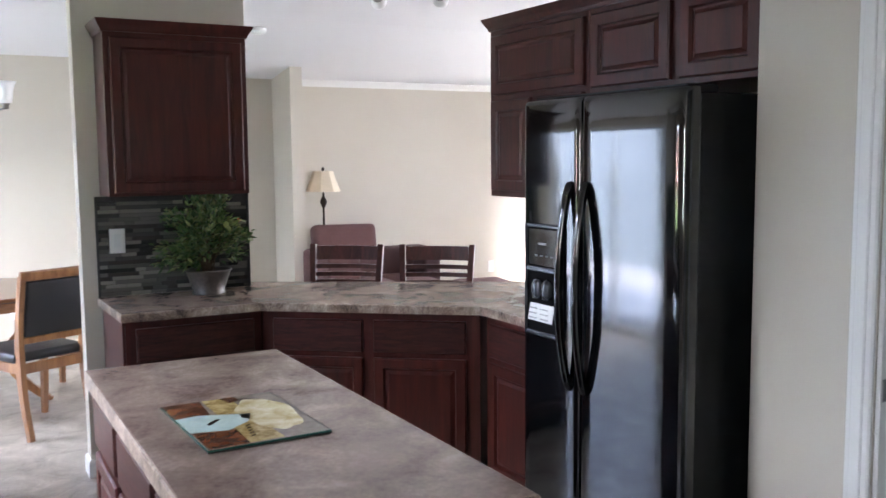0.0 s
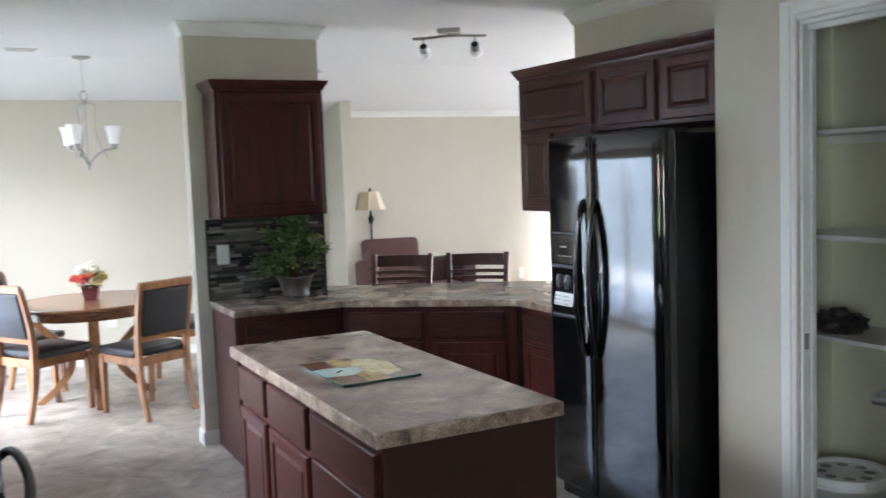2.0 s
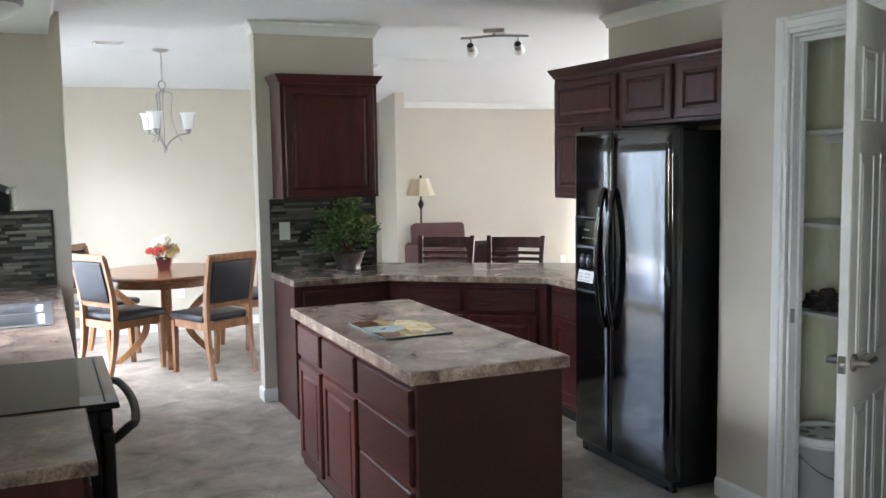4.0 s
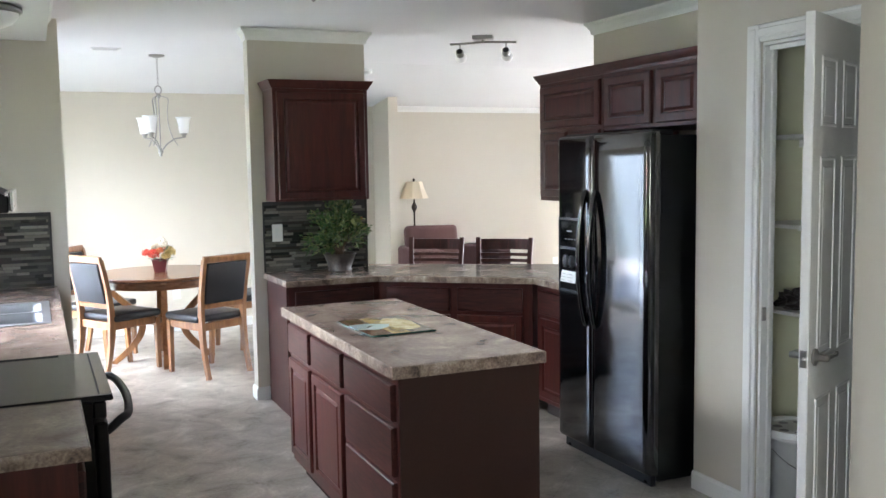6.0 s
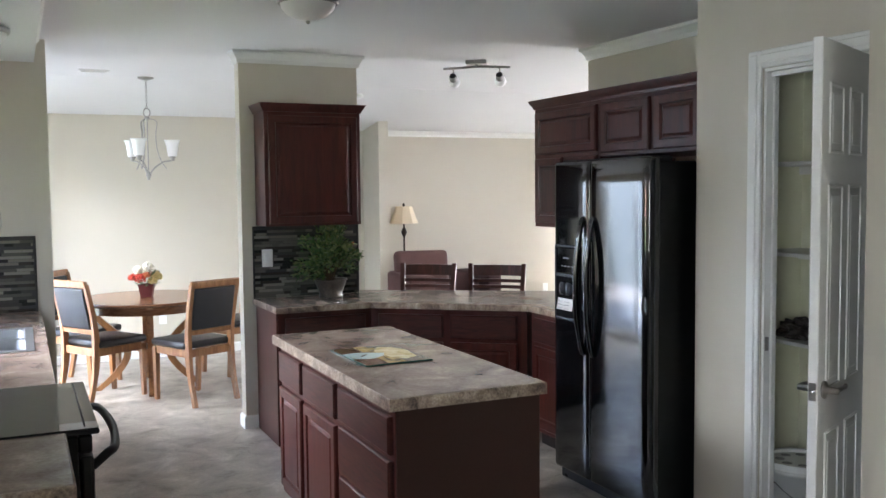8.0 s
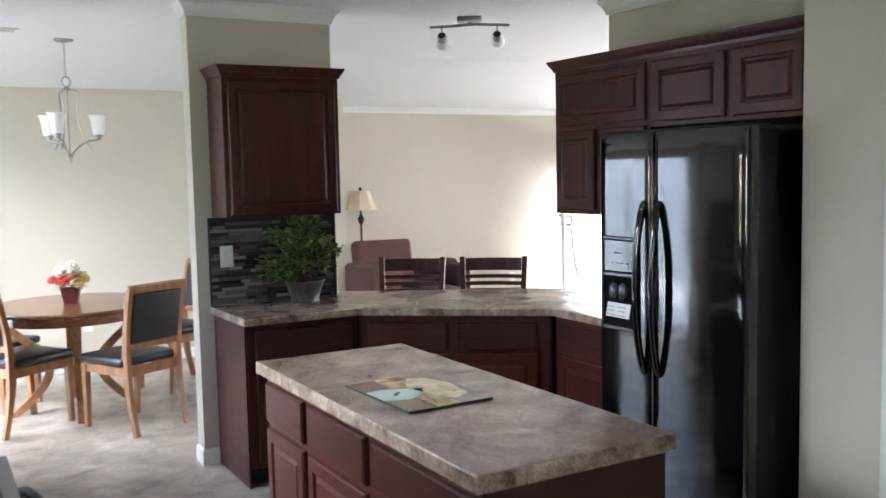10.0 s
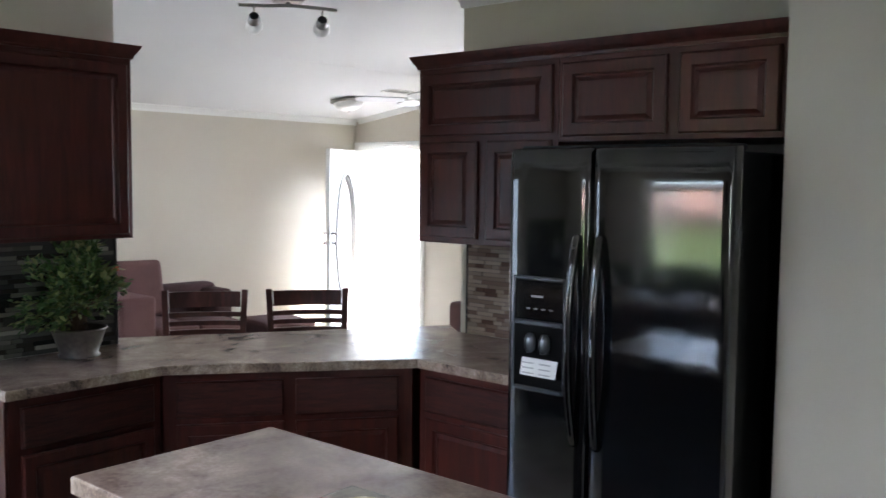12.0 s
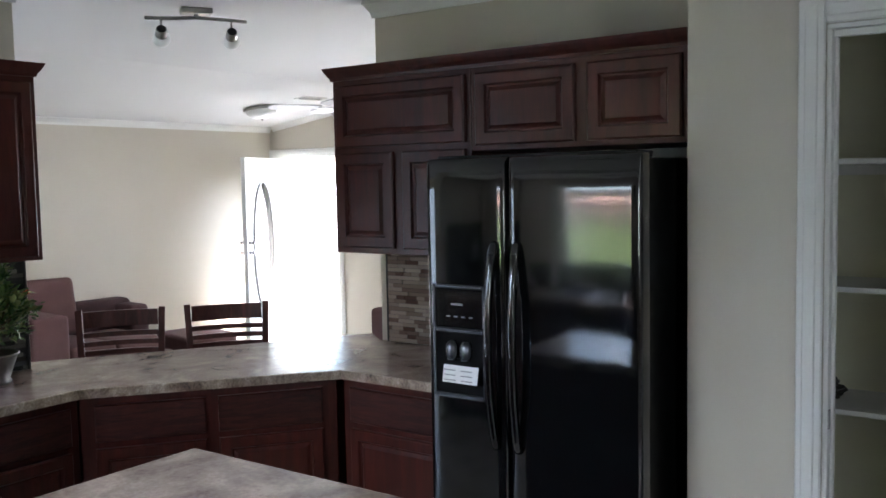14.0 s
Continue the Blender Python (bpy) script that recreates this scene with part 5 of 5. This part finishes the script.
def loveseat(m, label):
    """Two-seat sofa, front to -y, with one loose back cushion."""
    ls = thing("loveseat", m, label, "sofa")
    # base, right arm and back take the burgundy with shade painted in
    part("base", boxed(-0.60, 0.60, -0.40, 0.36, 0.07, 0.30, 0.02, None, 2), BURGSHADE, ls)
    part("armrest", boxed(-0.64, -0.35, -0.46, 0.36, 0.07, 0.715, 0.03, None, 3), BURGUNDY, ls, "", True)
    part("armrest", boxed(0.44, 0.62, -0.02, 0.36, 0.07, 0.66, 0.04, None, 3), BURGSHADE, ls, "", True)
    part("backrest", boxed(-0.61, 0.61, 0.22, 0.42, 0.07, 0.70, 0.05, None, 3), BURGSHADE, ls, "", True)
    for x in (-0.150, 0.240):
        part("seat_cushion", boxed(x - 0.194, x + 0.194, -0.45, 0.21, 0.30, 0.46, 0.045, None, 3), BURGUNDY, ls, "", True)
    bm = boxed(-0.30, 0.30, -0.085, 0.085, 0.0, 0.47, 0.055, Matrix.Translation((-0.27, 0.13, 0.470)) @ Matrix.Rotation(radians(-10), 4, "X"), 4)
    for v in bm.verts:
        v.co.z += 0.018 * math.sin(v.co.x * 19) * (v.co.z - 0.45)
    part("back_cushion", bm, BURGUNDY, ls, "plump rose-burgundy cushion", True)
    for x in (-0.54, 0.54):
        for y in (-0.38, 0.36):
            part("foot", boxed(x - 0.03, x + 0.03, y - 0.03, y + 0.03, 0.0, 0.07, 0.005), STOOLWOOD, ls)
    return ls


loveseat(pose(2.93, 2.88, 0.012, 0, 0, -3), "burgundy fabric loveseat with one loose back cushion")
armchair(pose(4.62, 0.45, 0.012, 0, 0, 175), "burgundy fabric armchair in the living room")
ot = thing("ottoman", pose(4.05, 2.85, 0.012, 0, 0, 80), "low burgundy ottoman before the armchair", "ottoman")
part("cushion", boxed(-0.30, 0.30, -0.25, 0.25, 0.06, 0.34, 0.04, None, 3), BURGUNDY, ot, "", True)
for x in (-0.25, 0.25):
    for y in (-0.2, 0.2):
        part("foot", boxed(x - 0.02, x + 0.02, y - 0.02, y + 0.02, 0.0, 0.06, 0.004), STOOLWOOD, ot)

lp = thing("floor_lamp", pose(2.63, 3.455, 0.012), "bronze floor lamp with a cream panelled shade", "lamp")
part("base", lathe(bmesh.new(), [(0.0, 0.0), (0.13, 0.0), (0.13, 0.015), (0.05, 0.035), (0.02, 0.06), (0.0, 0.06)], 28), BRONZE, lp, "", True)
part("pole", lathe(bmesh.new(), [(0.010, 0.05), (0.010, 1.07), (0.016, 1.08), (0.030, 1.11), (0.034, 1.13), (0.022, 1.16), (0.010, 1.18), (0.012, 1.20), (0.006, 1.22), (0.006, 1.42)], 16), BRONZE, lp, "", True)
bm = bmesh.new()
lathe(bm, [(0.165, 1.225), (0.145, 1.27), (0.115, 1.35), (0.095, 1.415), (0.092, 1.415), (0.112, 1.35), (0.142, 1.27), (0.161, 1.228), (0.165, 1.225)], 8, Matrix.Rotation(radians(15), 4, "Z"))
part("shade", bm, SHADE, lp, "cream eight-panel shade")
part("finial", lathe(bmesh.new(), [(0.0, 1.415), (0.012, 1.42), (0.016, 1.435), (0.008, 1.45), (0.0, 1.455)], 12), BRONZE, lp, "", True)

# ---- on the counters ----
pl = thing("potted_ivy", pose(0.608, -0.115, CTR), "bushy green ivy in a taupe pot on the worktop", "plant")
POTT = material("taupe_glazed_pot", (0.085, 0.067, 0.055), 0.35, var=0.5, scale=14, coat=0.15)
bm = bmesh.new()
prof = [(0.0, 0.0), (0.080, 0.0), (0.084, 0.008), (0.076, 0.016), (0.094, 0.070), (0.109, 0.112), (0.117, 0.118), (0.113, 0.124), (0.103, 0.116), (0.086, 0.08), (0.0, 0.08)]
lathe(bm, prof, 28)
part("pot", bm, POTT, pl, "", True)
part("soil", lathe(bmesh.new(), [(0.0, 0.102), (0.08, 0.1)], 20), material("dark_moss", (0.03, 0.022, 0.014), 0.95, fine=140, bump=0.4), pl)
rng = random.Random(11)
TWIG = material("brown_twigs", (0.09, 0.055, 0.03), 0.8)
tips = []
for k in range(46):
    a, el = rng.uniform(0, 6.28), rng.uniform(-0.35, 1.5)
    reach = rng.uniform(0.13, 0.245)
    end = Vector((math.cos(a) * math.cos(el) * reach * 1.08, math.sin(a) * math.cos(el) * reach * 0.75, 0.25 + math.sin(el) * reach * 1.05 - rng.uniform(0, 0.08)))
    end.y = min(end.y, 0.105)
    pts = curve_points([(rng.uniform(-0.03, 0.03), rng.uniform(-0.03, 0.03), 0.10), (end.x * 0.3, end.y * 0.3, 0.20), (end.x * 0.75, end.y * 0.75, end.z + 0.01), end], 4)
    stem = bmesh.new()
    tube(stem, pts, 0.0022, 5)
    part("stem", stem, TWIG, pl)
    tips.append(pts)


def leaf_mesh(w, ln):
    bm = bmesh.new()
    out = [(0, 0), (0.42, 0.22), (0.5, 0.45), (0.3, 0.78), (0, 1.0)]
    mid = [bm.verts.new((0, y * ln, -0.10 * ln * (y - 0.4) ** 2)) for _, y in out]
    for s in (-1, 1):
        side = [mid[0]] + [bm.verts.new((s * x * w, y * ln, 0.14 * w - 0.12 * ln * y * y)) for x, y in out[1:4]] + [mid[4]]
        for i in range(4):
            q = [mid[i], mid[i + 1], side[i + 1], side[i]]
            q = list(dict.fromkeys(q))
            if len(q) > 2:
                bm.faces.new(q if s > 0 else q[::-1])
    me = mesh_of("leaf", bm, LEAF)
    me.shade_smooth()
    return me


LEAVES = [leaf_mesh(0.019, 0.036), leaf_mesh(0.016, 0.030), leaf_mesh(0.022, 0.042)]


def put_leaf(parent, p, d, rng):
    ob = new("leaf", LEAVES[rng.randrange(3)])
    ob.parent = parent
    q = d.to_track_quat("Y", "Z").to_matrix().to_4x4()
    ob.matrix_local = Matrix.Translation(p) @ q @ Matrix.Rotation(rng.uniform(-1.2, 1.2), 4, "Y") @ Matrix.Diagonal((*[rng.uniform(0.75, 1.25)] * 3, 1))


near, rest = 0, bmesh.new()
for k in range(2700):
    pts = tips[k % len(tips)]
    u = rng.uniform(0.3, 1.0) ** 0.6
    p = pts[min(int(u * (len(pts) - 1)), len(pts) - 1)] + Vector([rng.gauss(0, 0.019) for _ in range(3)])
    p.y, p.z = min(p.y, 0.105), max(p.z, 0.105)
    d = (Vector((p.x, p.y, p.z - 0.20)).normalized() + Vector([rng.gauss(0, 0.55) for _ in range(3)])).normalized()
    if near < 300 and p.y < -0.02 and k % 2:
        near += 1
        put_leaf(pl, p, d, rng)
    else:
        side = d.cross(Vector((rng.uniform(-1, 1), rng.uniform(-1, 1), 1))).normalized()
        up2 = side.cross(d)
        w, ln = rng.uniform(0.007, 0.011), rng.uniform(0.026, 0.044)
        v = [rest.verts.new(q) for q in (p, p + d * ln * 0.45 + side * w + up2 * 0.003, p + d * ln - up2 * 0.004, p + d * ln * 0.45 - side * w + up2 * 0.003)]
        rest.faces.new((v[0], v[1], v[2])), rest.faces.new((v[0], v[2], v[3]))
LEAFMASS = random_mix("leaf_mass_greens", [(0.055, 0.125, 0.03), (0.09, 0.17, 0.045), (0.14, 0.20, 0.055), (0.03, 0.075, 0.02), (0.22, 0.24, 0.09)], 0.45)
ln = LEAFMASS.node_tree
geo = ln.nodes.new("ShaderNodeNewGeometry")
for link in list(ln.links):
    if link.from_node.type == "OBJECT_INFO":
        target = link.to_socket
        ln.links.new(geo.outputs["Random Per Island"], target)
part("foliage", rest, LEAFMASS, pl, "mass of small green leaves")["kind"] = "stuff"
bloom = bmesh.new()
petal_ball(bloom, Vector((0.145, -0.05, 0.36)), 0.016, 16, rng)
part("flower", bloom, PETALS["orange"], pl, "small faded orange flower")

# Glass cutting board with a printed kitchen picture, on the island
gb = thing("cutting_board", pose(-0.045, -2.60, CTR + 0.001, 0, 0, 2), "glass cutting board with a printed food picture", "board")
BW, BH = 0.306, 0.433
part("glass", boxed(0, BW, 0, BH, 0.0, 0.006, 0.001), GREENGLASS, gb, "dark green glass edge")
PR = {"brown": mottled("print_brown", [(0.06, 0.025, 0.015), (0.18, 0.07, 0.035), (0.26, 0.12, 0.06)], 22, 0.12, bump=0), "cyan": material("print_pale_blue", (0.48, 0.62, 0.60), 0.12, var=0.12, scale=25, bump=0),
      "ochre": mottled("print_ochre", [(0.22, 0.15, 0.05), (0.42, 0.32, 0.13), (0.55, 0.45, 0.22)], 30, 0.12, bump=0), "cream": mottled("print_cream", [(0.42, 0.33, 0.14), (0.60, 0.52, 0.30), (0.72, 0.66, 0.46)], 16, 0.12, bump=0),
      "taupe": material("print_taupe", (0.24, 0.20, 0.16), 0.10, var=0.25, scale=14, bump=0), "dark": material("print_dark", (0.03, 0.025, 0.02), 0.12, bump=0)}


def printed(tint, pts, z):
    part("print_" + tint, prism(bmesh.new(), [(u * BW, v * BH) for u, v in pts], z, z + 0.0003), PR[tint], gb)


printed("taupe", [(0.01, 0.008), (0.99, 0.008), (0.99, 0.992), (0.01, 0.992)], 0.0060)
printed("brown", [(0.01, 0.68), (0.30, 0.66), (0.34, 0.99), (0.01, 0.99)], 0.0064)
printed("brown", [(0.02, 0.02), (0.34, 0.02), (0.36, 0.30), (0.02, 0.34)], 0.0064)
printed("ochre", [(0.34, 0.02), (0.62, 0.02), (0.60, 0.99), (0.36, 0.99)], 0.0064)
printed("cyan", [(0.01, 0.36), (0.30, 0.30), (0.52, 0.42), (0.60, 0.56), (0.40, 0.62), (0.20, 0.68), (0.01, 0.66)], 0.0068)
printed("cream", [(0.74 + 0.23 * math.cos(a) * (1 + 0.08 * math.sin(5 * a)), 0.52 + 0.36 * math.sin(a) * (1 + 0.06 * math.cos(7 * a))) for a in [2 * math.pi * k / 28 for k in range(28)]], 0.0068)
printed("brown", [(0.56, 0.86), (0.66, 0.90), (0.64, 0.985), (0.52, 0.985)], 0.0072)
printed("dark", [(0.20, 0.44), (0.25, 0.47), (0.33, 0.53), (0.31, 0.55), (0.24, 0.51), (0.19, 0.47)], 0.0072)
for k in range(5):
    printed("dark", [(0.40 + 0.012 * k, 0.12 + 0.05 * k), (0.44 + 0.012 * k, 0.13 + 0.05 * k), (0.44 + 0.012 * k, 0.145 + 0.05 * k), (0.40 + 0.012 * k, 0.135 + 0.05 * k)], 0.0072)

# Folded dish towel by the range
tw = thing("dish_towel", pose(-1.665, -0.30, CTR, 0, 0, 12), "white folded dish towel with red print on the worktop", "towel")
bm = bmesh.new()
bmesh.ops.create_grid(bm, x_segments=10, y_segments=10, size=0.5)
for v in bm.verts:
    x, y = v.co.x, v.co.y
    v.co = Vector((x * 0.24, y * 0.16, 0.17 * (1 - abs(2 * x)) ** 1.3 + 0.015 * noise.noise(Vector((x * 4, y * 4, 0)))))
    v.co.z = max(v.co.z, 0.004)
geom = bmesh.ops.extrude_face_region(bm, geom=bm.faces[:])
for v in [g for g in geom["geom"] if isinstance(g, bmesh.types.BMVert)]:
    v.co.z -= 0.004
bmesh.ops.recalc_face_normals(bm, faces=bm.faces)
cloth = part("cloth", bm, PAPER, tw, "", True)
for k in range(3):
    part("red_print", lathe(bmesh.new(), [(0.0, 0.0), (0.012, 0.0), (0.012, 0.0015), (0.0, 0.0015)], 10, Matrix.Translation((0.055 + 0.012 * k, -0.045 + 0.04 * k, 0.105 - 0.018 * k)) @ Matrix.Rotation(radians(58), 4, "Y")), PETALS["red"], cloth, "small red print")

# ---- outside ----
structure("ground", boxes((-900, 900, -900, 900, -0.75, -0.65)), GRASS, "green lawn around the house", "ground")
CONC = mottled("pale_concrete", [(0.42, 0.41, 0.39), (0.52, 0.51, 0.49)], 2.0, 0.8, spots=0.4)
structure("porch", boxes((EAST + 0.16, EAST + 3.2, 1.2, 5.2, -0.65, -0.06)), material("grey_porch_concrete", (0.20, 0.195, 0.185), 0.8, var=0.15, scale=2), "grey concrete front porch", "porch")
# pale sheet stretched to the horizon so the view outdoors glares white
structure("driveway", boxes((EAST + 3.3, 700, -200, 800, -0.65, -0.62)), CONC, "pale ground added to whiten the view out of the front door", "road")
rail = thing("porch_railing", pose(EAST + 3.0, 1.3, -0.06), "white painted porch railing", "railing")
part("top_rail", boxed(-0.03, 0.03, 0.0, 3.8, 0.88, 0.93, 0.004), WHITE, rail)
part("bottom_rail", boxed(-0.02, 0.02, 0.0, 3.8, 0.08, 0.12, 0.004), WHITE, rail)
for k in range(20):
    part("baluster", boxed(-0.015, 0.015, 0.1 + k * 0.19, 0.13 + k * 0.19, 0.121, 0.879), WHITE, rail)
RED = material("pale_red_siding", (0.85, 0.52, 0.46), 0.7, var=0.12, scale=2)
nb = thing("neighbour_house", pose(-40.0, 12.0, -0.65), "red-sided neighbour house with white trim", "house")
part("wall", boxed(-8.0, 0.0, -26.0, 24.0, 0.0, 4.0), RED, nb)
part("skirting", boxed(0.0, 0.06, -26.0, 24.0, 0.0, 0.9), material("dark_skirting", (0.05, 0.05, 0.05), 0.8), nb)
bm = prism(bmesh.new(), [(-8.8, 4.0), (1.0, 4.0), (-4.0, 6.4)], -26.8, 24.8)
bmesh.ops.transform(bm, matrix=Matrix(((1, 0, 0, 0), (0, 0, 1, 0), (0, 1, 0, 0), (0, 0, 0, 1))), verts=bm.verts)
bmesh.ops.recalc_face_normals(bm, faces=bm.faces)
part("roof", bm, material("grey_shingle_roof", (0.12, 0.115, 0.11), 0.9, var=0.2, scale=3), nb)
for y in (-22.0, -15.0, -8.0, -1.0, 6.0, 13.0):
    w = part("window", boxed(0.0, 0.08, y, y + 2.6, 1.3, 3.2, 0.02), WHITE, nb, "white window")
    part("pane", boxed(0.081, 0.09, y + 0.2, y + 2.4, 1.5, 3.0), GLASSTOP, w)
# invented house out of view: gives the fridge doors a striped bluish reflection
REFL_SIDING = material("reflection_house_siding", (0.075, 0.10, 0.115), 0.6, var=0.08, scale=0.8, fine=30, bump=0.05)
refl_house = thing("sided_house", pose(-8.0, 7.2, -0.65), "unseen blue-grey house wall with battens, added for the fridge reflection", "house")
part("wall", boxed(-6.0, 0.0, 0.0, 18.0, 0.0, 4.2), REFL_SIDING, refl_house)
bm = prism(bmesh.new(), [(-6.6, 4.2), (0.5, 4.2), (-3.0, 5.8)], -0.4, 18.4)
bmesh.ops.transform(bm, matrix=Matrix(((1, 0, 0, 0), (0, 0, 1, 0), (0, 1, 0, 0), (0, 0, 0, 1))), verts=bm.verts)
bmesh.ops.recalc_face_normals(bm, faces=bm.faces)
part("roof", bm, material("dark_grey_shingle", (0.10, 0.10, 0.105), 0.9, var=0.2, scale=3), refl_house)
batten = boxed(0.001, 0.03, 0.0, 0.07, 0.05, 4.15, 0.004)
battens = mesh_of("batten", batten, REFL_SIDING)
for k in range(30):
    ob = new("batten", battens)
    ob.parent, ob.location = refl_house, (0, 0.2 + k * 0.6, 0)
structure("patio", boxes((-5.5, -1.98, 0.1, 24.0, -0.65, -0.08)), mottled("grey_concrete", [(0.22, 0.225, 0.23), (0.32, 0.325, 0.33)], 2.0, 0.8, spots=0.4), "grey concrete patio outside the glass door", "patio")

# ---- mosaic splashbacks, piece by piece ----
TILES = {}


def tile_mesh(ln, mat):
    key = (round(ln, 3), mat.name)
    if key not in TILES:
        TILES[key] = mesh_of("tile", boxed(0.0005, ln - 0.001, -0.006, 0.0, 0.0005, 0.0185, 0.0012), mat)
    return TILES[key]


def splashback(m, w, h, mat, rng, label, holes=()):
    """Linear mosaic facing -y from its lower left corner, edged with dark trim."""
    sb = thing("splashback", m, label, "splashback")
    part("backing", boxed(0, w, -0.0035, 0.0, 0, h), GROUT, sb, "dark grout bed")
    part("edge_trim", boxes((0.0, 0.010, -0.010, -0.0036, 0, h), (w - 0.010, w, -0.010, -0.0036, 0, h), (0.010, w - 0.010, -0.010, -0.0036, h - 0.010, h)), GROUT, sb, "dark metal edge trim")
    n, z = 0, 0.001
    while z + 0.019 < h - 0.011:
        x = 0.0105 - rng.uniform(0.0, 0.05)
        while x < w - 0.012:
            ln = rng.choice((0.048, 0.073, 0.098, 0.148, 0.198))
            a, b = max(x, 0.0105), min(x + ln, w - 0.0105)
            if b - a > 0.008:
                a_len = round((b - a) / 0.0125) * 0.0125 if b - a < ln else ln
                if n < 300 and a + a_len <= w - 0.010:
                    ob = new("tile", tile_mesh(max(a_len, 0.0125), mat))
                    ob.parent, ob.location = sb, (a, -0.0036 - rng.choice((0, 0, 0.0012)), z)
                    n += 1
            x += ln
        z += 0.0192
    return sb


rng = random.Random(21)
splashback(pose(0.108, 0.0295, CTR + 0.001), 0.755, 0.488, MOSAIC, rng, "grey linear glass and stone mosaic splashback")
splashback(pose(WEST + 0.01, 0.0295, CTR + 0.001), 0.612, 0.466, MOSAIC, rng, "grey linear mosaic splashback at the sink counter")
splashback(pose(2.1995, -0.915, CTR + 0.001, 0, 0, -90), 0.865, 0.484, MOSAICWARM, rng, "warm brown linear mosaic splashback by the fridge")
splashback(pose(WEST + 0.0005, -2.36, CTR + 0.001, 0, 0, 90), 2.34, 0.16, MOSAIC, rng, "low grey linear mosaic splashback behind the sink")
